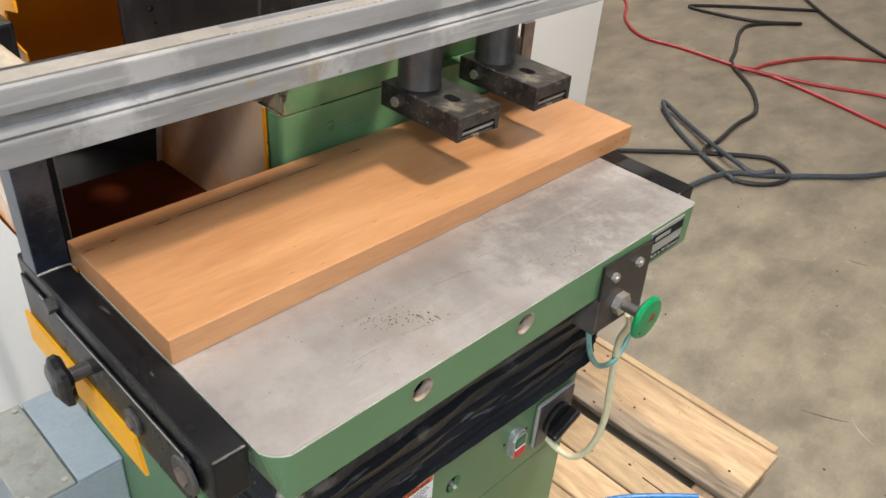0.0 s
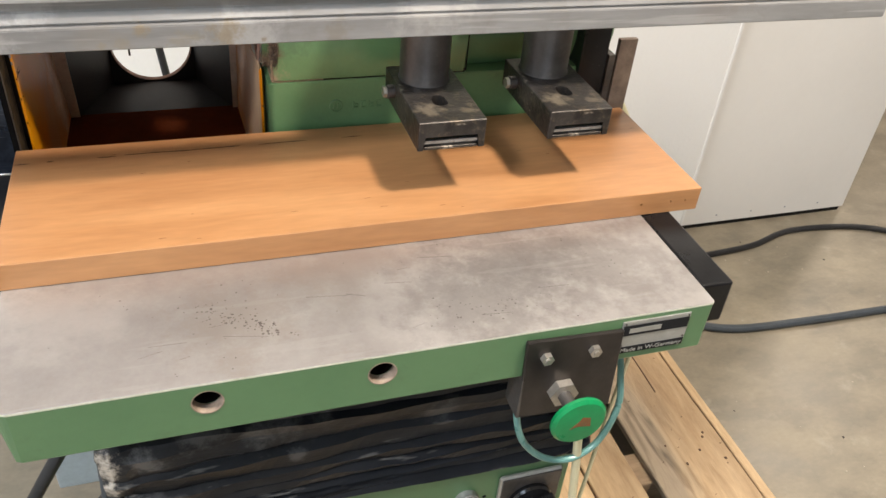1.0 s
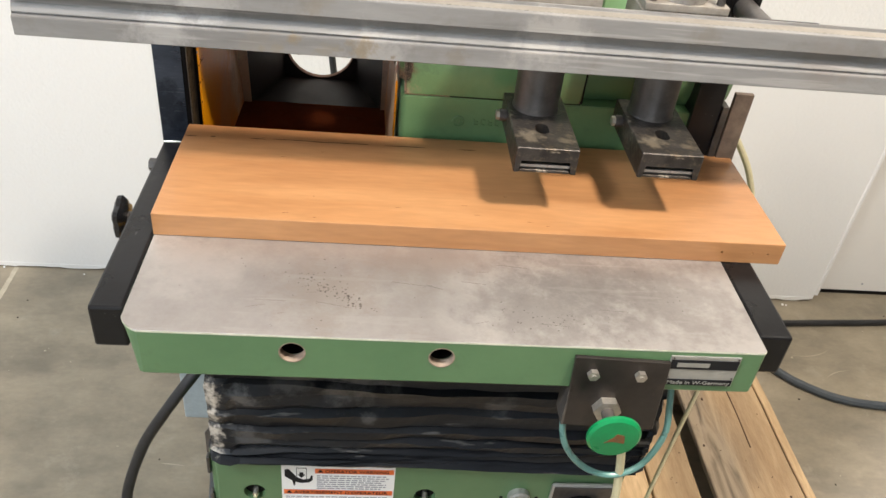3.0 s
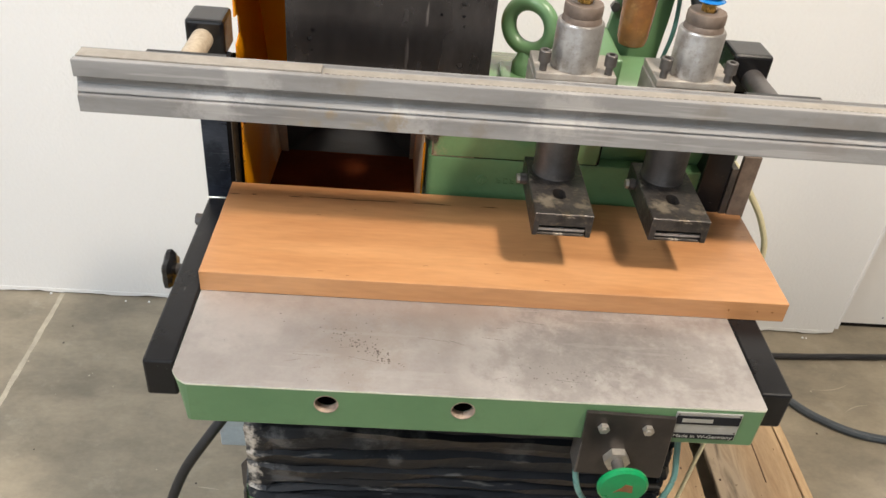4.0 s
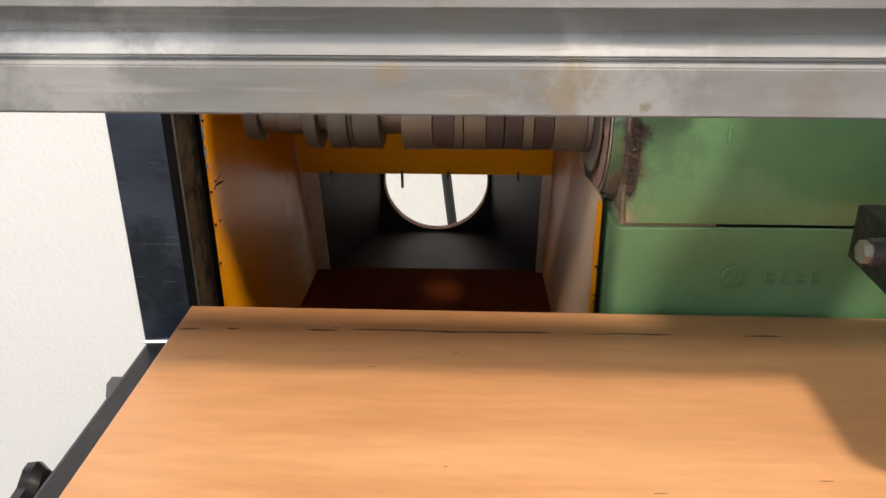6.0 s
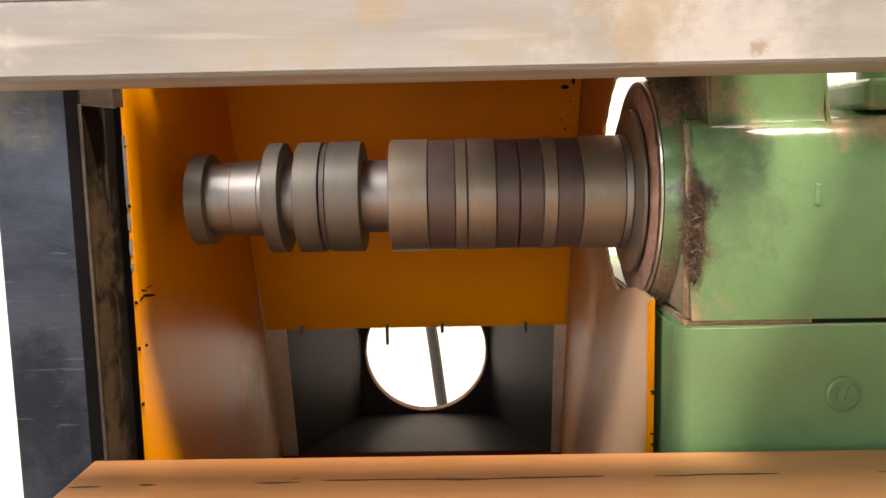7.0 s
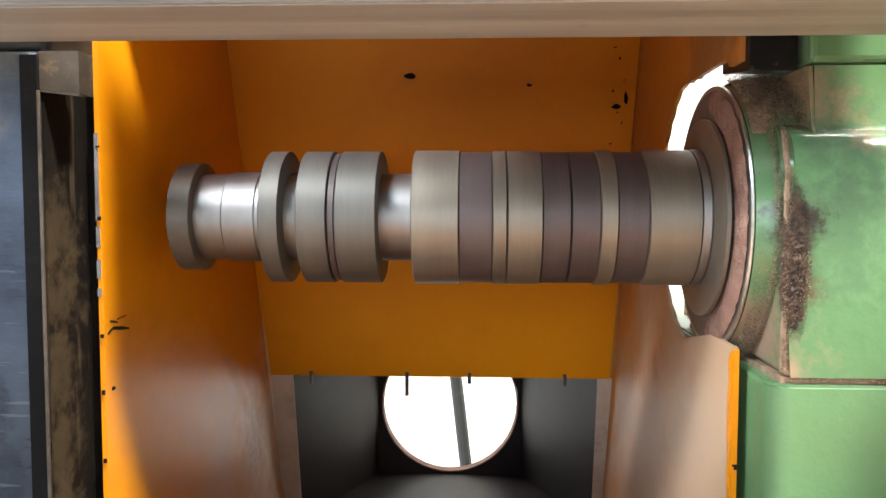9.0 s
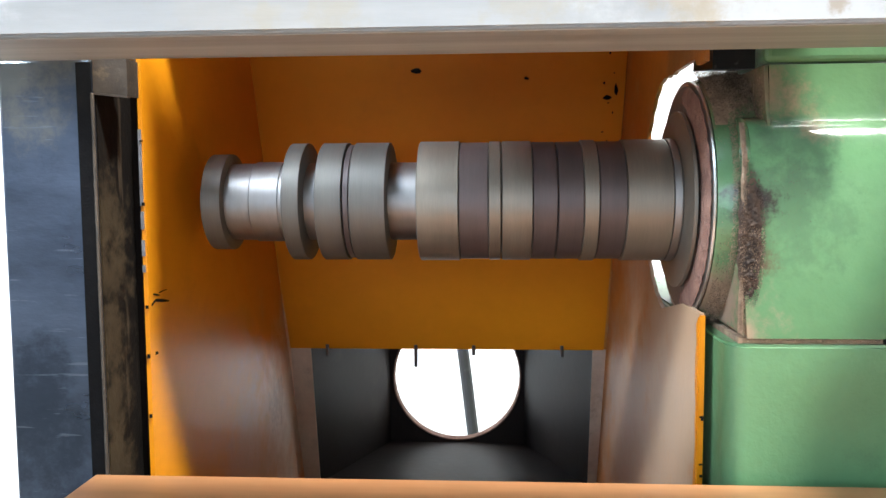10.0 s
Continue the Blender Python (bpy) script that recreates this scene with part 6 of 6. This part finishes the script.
# ---------------------------------------------------------------- guard plate
guard = thing("guard_plate", (-0.135, 0.41, 0.264), "blackened steel guard plate hung before the dust hood", "guard plate")
bm = box(-0.288, 0.017, 0.4055, 0.4135, 0.2645, 0.4085, 0.0008, 1)
holes = ((-0.248, 0.323, 0.0034), (-0.254, 0.309, 0.0038), (-0.031, 0.378, 0.0038), (-0.029, 0.283, 0.005), (-0.03, 0.36, 0.0028), (-0.062, 0.36, 0.0022), (-0.045, 0.392, 0.0022), (-0.082, 0.389, 0.0018), (-0.25, 0.292, 0.0016), (-0.028, 0.345, 0.0022))
for x, z, r in holes:
    bm = cut(bm, cyl((x, 0.40, z), (x, 0.4115, z), r, 14))
part("plate", bm, PLATE_METAL, guard)
for x, z, r in holes[1:]:
    if r > 0.003:
        part("screw", cyl((x, 0.4125, z), (x, 0.4085, z), r * 0.72, 12), DARK_METAL, guard)
part("angle", box(-0.285, 0.014, 0.4137, 0.482, 0.4015, 0.4075, 0.0008, 1), DARK_METAL, guard, "dark angle bracket")
for x in (-0.279, 0.005):
    part("bracket_leg", box(x - 0.004, x + 0.004, 0.4137, 0.50, 0.3527, 0.4014, 0.0008, 1), DARK_METAL, guard)
for x in (-0.262, -0.138, -0.03):
    w = part("wing_nut", lathe([(0.4076, 0.0075), (0.415, 0.006), (0.416, 0.003)], "z", (x, 0.44, 0), 16), CHROME, guard, smooth=True)
    bm = prism([(x - 0.003, 0.41), (x - 0.015, 0.422), (x - 0.012, 0.425), (x - 0.002, 0.416), (x + 0.002, 0.416), (x + 0.012, 0.425), (x + 0.015, 0.422), (x + 0.003, 0.41)], 0.4385, 0.4415, "y")
    part("wing", bm, CHROME, w)
part("orange_latch", box(0.016, 0.03, 0.42, 0.50, 0.405, 0.415, 0.004, 3), ORANGE, guard, "orange latch handle")
part("green_latch", box(-0.012, 0.014, 0.45, 0.49, 0.408, 0.428, 0.003, 2), GREEN, guard, "green latch piece")

# ---------------------------------------------------------------- air filter on its green bracket
frl = thing("air_filter", (0.28, 0.62, 0.105), "amber air filter bowl on a green bracket behind the clamps", "air filter")
bm = prism([(0.225, 0.106), (0.335, 0.106), (0.352, 0.30), (0.36, 0.5), (0.262, 0.5), (0.25, 0.3)], 0.655, 0.668, "y")
part("bracket", bm, GREEN, frl, "green flat steel bracket")
for z in (0.22, 0.31):
    part("bolt", hexagon((0.262 - 0.012, 0.655, z), (0.25, 0.645, z), 0.009), DARK_METAL, frl)
part("bowl", lathe([(0.256, 0.018), (0.26, 0.024), (0.272, 0.027), (0.35, 0.0305), (0.36, 0.0305)], "z", (0.282, 0.617, 0), 36), AMBER, frl, "stained amber bowl", smooth=True)
hd = part("head", box(0.243, 0.323, 0.582, 0.653, 0.361, 0.40, 0.006, 3), BLUE_GREY, frl, "blue-grey plastic filter head")
part("head_window", box(0.262, 0.304, 0.5795, 0.583, 0.368, 0.385, 0.001), DARK_GAP, hd)
part("regulator", lathe([(0.4005, 0.03), (0.43, 0.03), (0.435, 0.026), (0.46, 0.026)], "z", (0.283, 0.617, 0), 32), BLACK_PLASTIC, frl, smooth=True)
hz = solid("black_air_hose", hose([(0.36, 0.63, 0.45), (0.372, 0.61, 0.37), (0.39, 0.6, 0.31), (0.43, 0.62, 0.2), (0.47, 0.64, 0.06), (0.48, 0.66, -0.1)], 0.014, 8, 12), CABLE_BLACK,
           "thick black air hose beside the filter", "air hose", at=(0.4, 0.62, 0.1), smooth=True)
solid("teal_hose", hose([(0.335, 0.64, 0.44), (0.352, 0.635, 0.36), (0.358, 0.635, 0.28), (0.352, 0.65, 0.2), (0.35, 0.66, 0.1)], 0.004), HOSE_TEAL, "thin teal air hose behind the clamps", "air hose", at=(0.35, 0.64, 0.2), smooth=True)

# ---------------------------------------------------------------- cables and hoses
def floor_line(name, pts, r, material, label, category, lift=0.0):
    return solid(name, hose([(x, y, F + r + 0.0005 + (z[0] if z else 0)) for x, y, *z in pts], r, 10, 10), material, label, category, at=(pts[0][0], pts[0][1], F), smooth=True)


floor_line("grey_hose", [(0.6, 1.18), (0.9, 1.16), (1.1, 1.05), (1.21, 0.94), (1.35, 0.87), (1.6, 0.85), (1.95, 0.84), (2.3, 0.83), (2.5, 0.78), (2.62, 0.66), (2.75, 0.55), (3.07, 0.33), (3.6, 0.2)], 0.0125, CABLE_GREY,
           "thick blue-grey hose lying across the concrete floor", "hose")
floor_line("black_cable", [(0.5, 1.2), (0.9, 1.22), (1.16, 1.21), (1.43, 1.225), (1.68, 1.245), (1.9, 1.3), (2.2, 1.26), (2.4, 1.12), (2.57, 0.97), (2.72, 0.82), (2.78, 0.72), (2.7, 0.6), (2.55, 0.62), (2.46, 0.74), (2.52, 0.9), (2.62, 0.98), (2.74, 0.98)], 0.0105, CABLE_BLACK,
           "black rubber cable lying in a loop on the floor", "cable")
floor_line("grey_hose", [(2.45, 0.73), (2.55, 0.95), (2.72, 1.2), (2.89, 1.38, 0.02), (2.8, 1.2, 0.01), (2.66, 0.98, 0.02), (2.57, 0.8, 0.025), (2.57, 0.71, 0.01), (2.64, 0.65, 0.022)], 0.0115, CABLE_GREY, "blue-grey hose looped on the concrete floor", "hose")
floor_line("black_cable", [(2.74, 0.98), (3.0, 1.02), (3.24, 1.04), (3.5, 1.2), (3.75, 1.45), (3.97, 1.55), (4.5, 1.75), (4.88, 1.55), (4.64, 1.78), (4.53, 2.2), (4.83, 2.01), (5.3, 1.6)], 0.011, CABLE_BLACK, "black cable winding over the far floor", "cable")
floor_line("red_air_hose", [(4.4, 2.7), (4.19, 2.49), (3.9, 2.3), (3.71, 2.05), (3.74, 1.78), (3.75, 1.45), (3.78, 1.2), (3.7, 0.8), (3.63, 0.52), (3.6, 0.2)], 0.0095, CABLE_RED, "red rubber air hose on the concrete floor", "air hose")
floor_line("red_air_hose", [(3.95, 0.5), (4.05, 0.67), (3.89, 0.98), (3.71, 1.4, 0.012), (3.8, 1.34), (3.97, 1.32), (4.34, 1.18), (4.65, 0.89), (4.9, 0.6)], 0.0095, CABLE_RED, "red rubber air hose crossing another on the floor", "air hose")
floor_line("black_cable", [(5.6, 1.9), (5.14, 1.45), (4.72, 0.92), (4.5, 0.4)], 0.012, CABLE_BLACK, "black cable on the far concrete floor", "cable")
solid("black_cable", hose([(-0.40, 0.47, -0.50), (-0.435, 0.43, -0.525), (-0.49, 0.4, -0.6), (-0.54, 0.39, -0.69), (-0.585, 0.385, -0.82), (-0.61, 0.38, -0.94), (-0.66, 0.36, F + 0.016), (-0.75, 0.32, F + 0.0125), (-0.95, 0.3, F + 0.0125)], 0.0115, 10, 12), CABLE_BLACK,
      "thick black cable hanging down beside the cabinet", "cable", at=(-0.55, 0.38, -0.7), smooth=True)
solid("blue_grey_conduit", hose([(-0.349, 0.27, -0.37), (-0.356, 0.255, -0.5), (-0.372, 0.235, -0.7), (-0.41, 0.22, F + 0.012)], 0.0105, 8, 12), CABLE_GREY, "dark blue-grey conduit leaning beside the cabinet", "conduit", at=(-0.36, 0.24, -0.6), smooth=True)
solid("black_cable", hose([(-0.27, 1.15, 0.4), (-0.243, 1.15, 0.1), (-0.216, 1.15, -0.12), (-0.19, 1.15, -0.4), (-0.18, 1.18, F + 0.01), (-0.1, 1.2, F + 0.009)], 0.0085, 8, 10), CABLE_BLACK,
      "black cable hanging behind the dust hood", "cable", at=(-0.2, 1.15, -0.2), smooth=True)
solid("cream_hose", hose([(0.47, 0.62, 0.09), (0.53, 0.615, 0.04), (0.588, 0.62, -0.03), (0.64, 0.62, -0.11), (0.666, 0.62, -0.2), (0.665, 0.63, -0.4), (0.64, 0.64, -0.7), (0.62, 0.66, PZ + 0.006)], 0.0065, 8, 10), HOSE_CREAM, "cream air hose hanging behind the board", "air hose", at=(0.62, 0.62, -0.3), smooth=True)
solid("blue_air_hose", hose([(0.47, 0.1, PZ + 0.0075), (0.563, 0.048, PZ + 0.0075), (0.633, -0.008, PZ + 0.0075), (0.705, -0.074, PZ + 0.0075)], 0.007, 8, 10), BLUE_PLASTIC, "bright blue air hose lying on the pallet boards", "air hose", at=(0.6, 0.0, PZ), smooth=True)
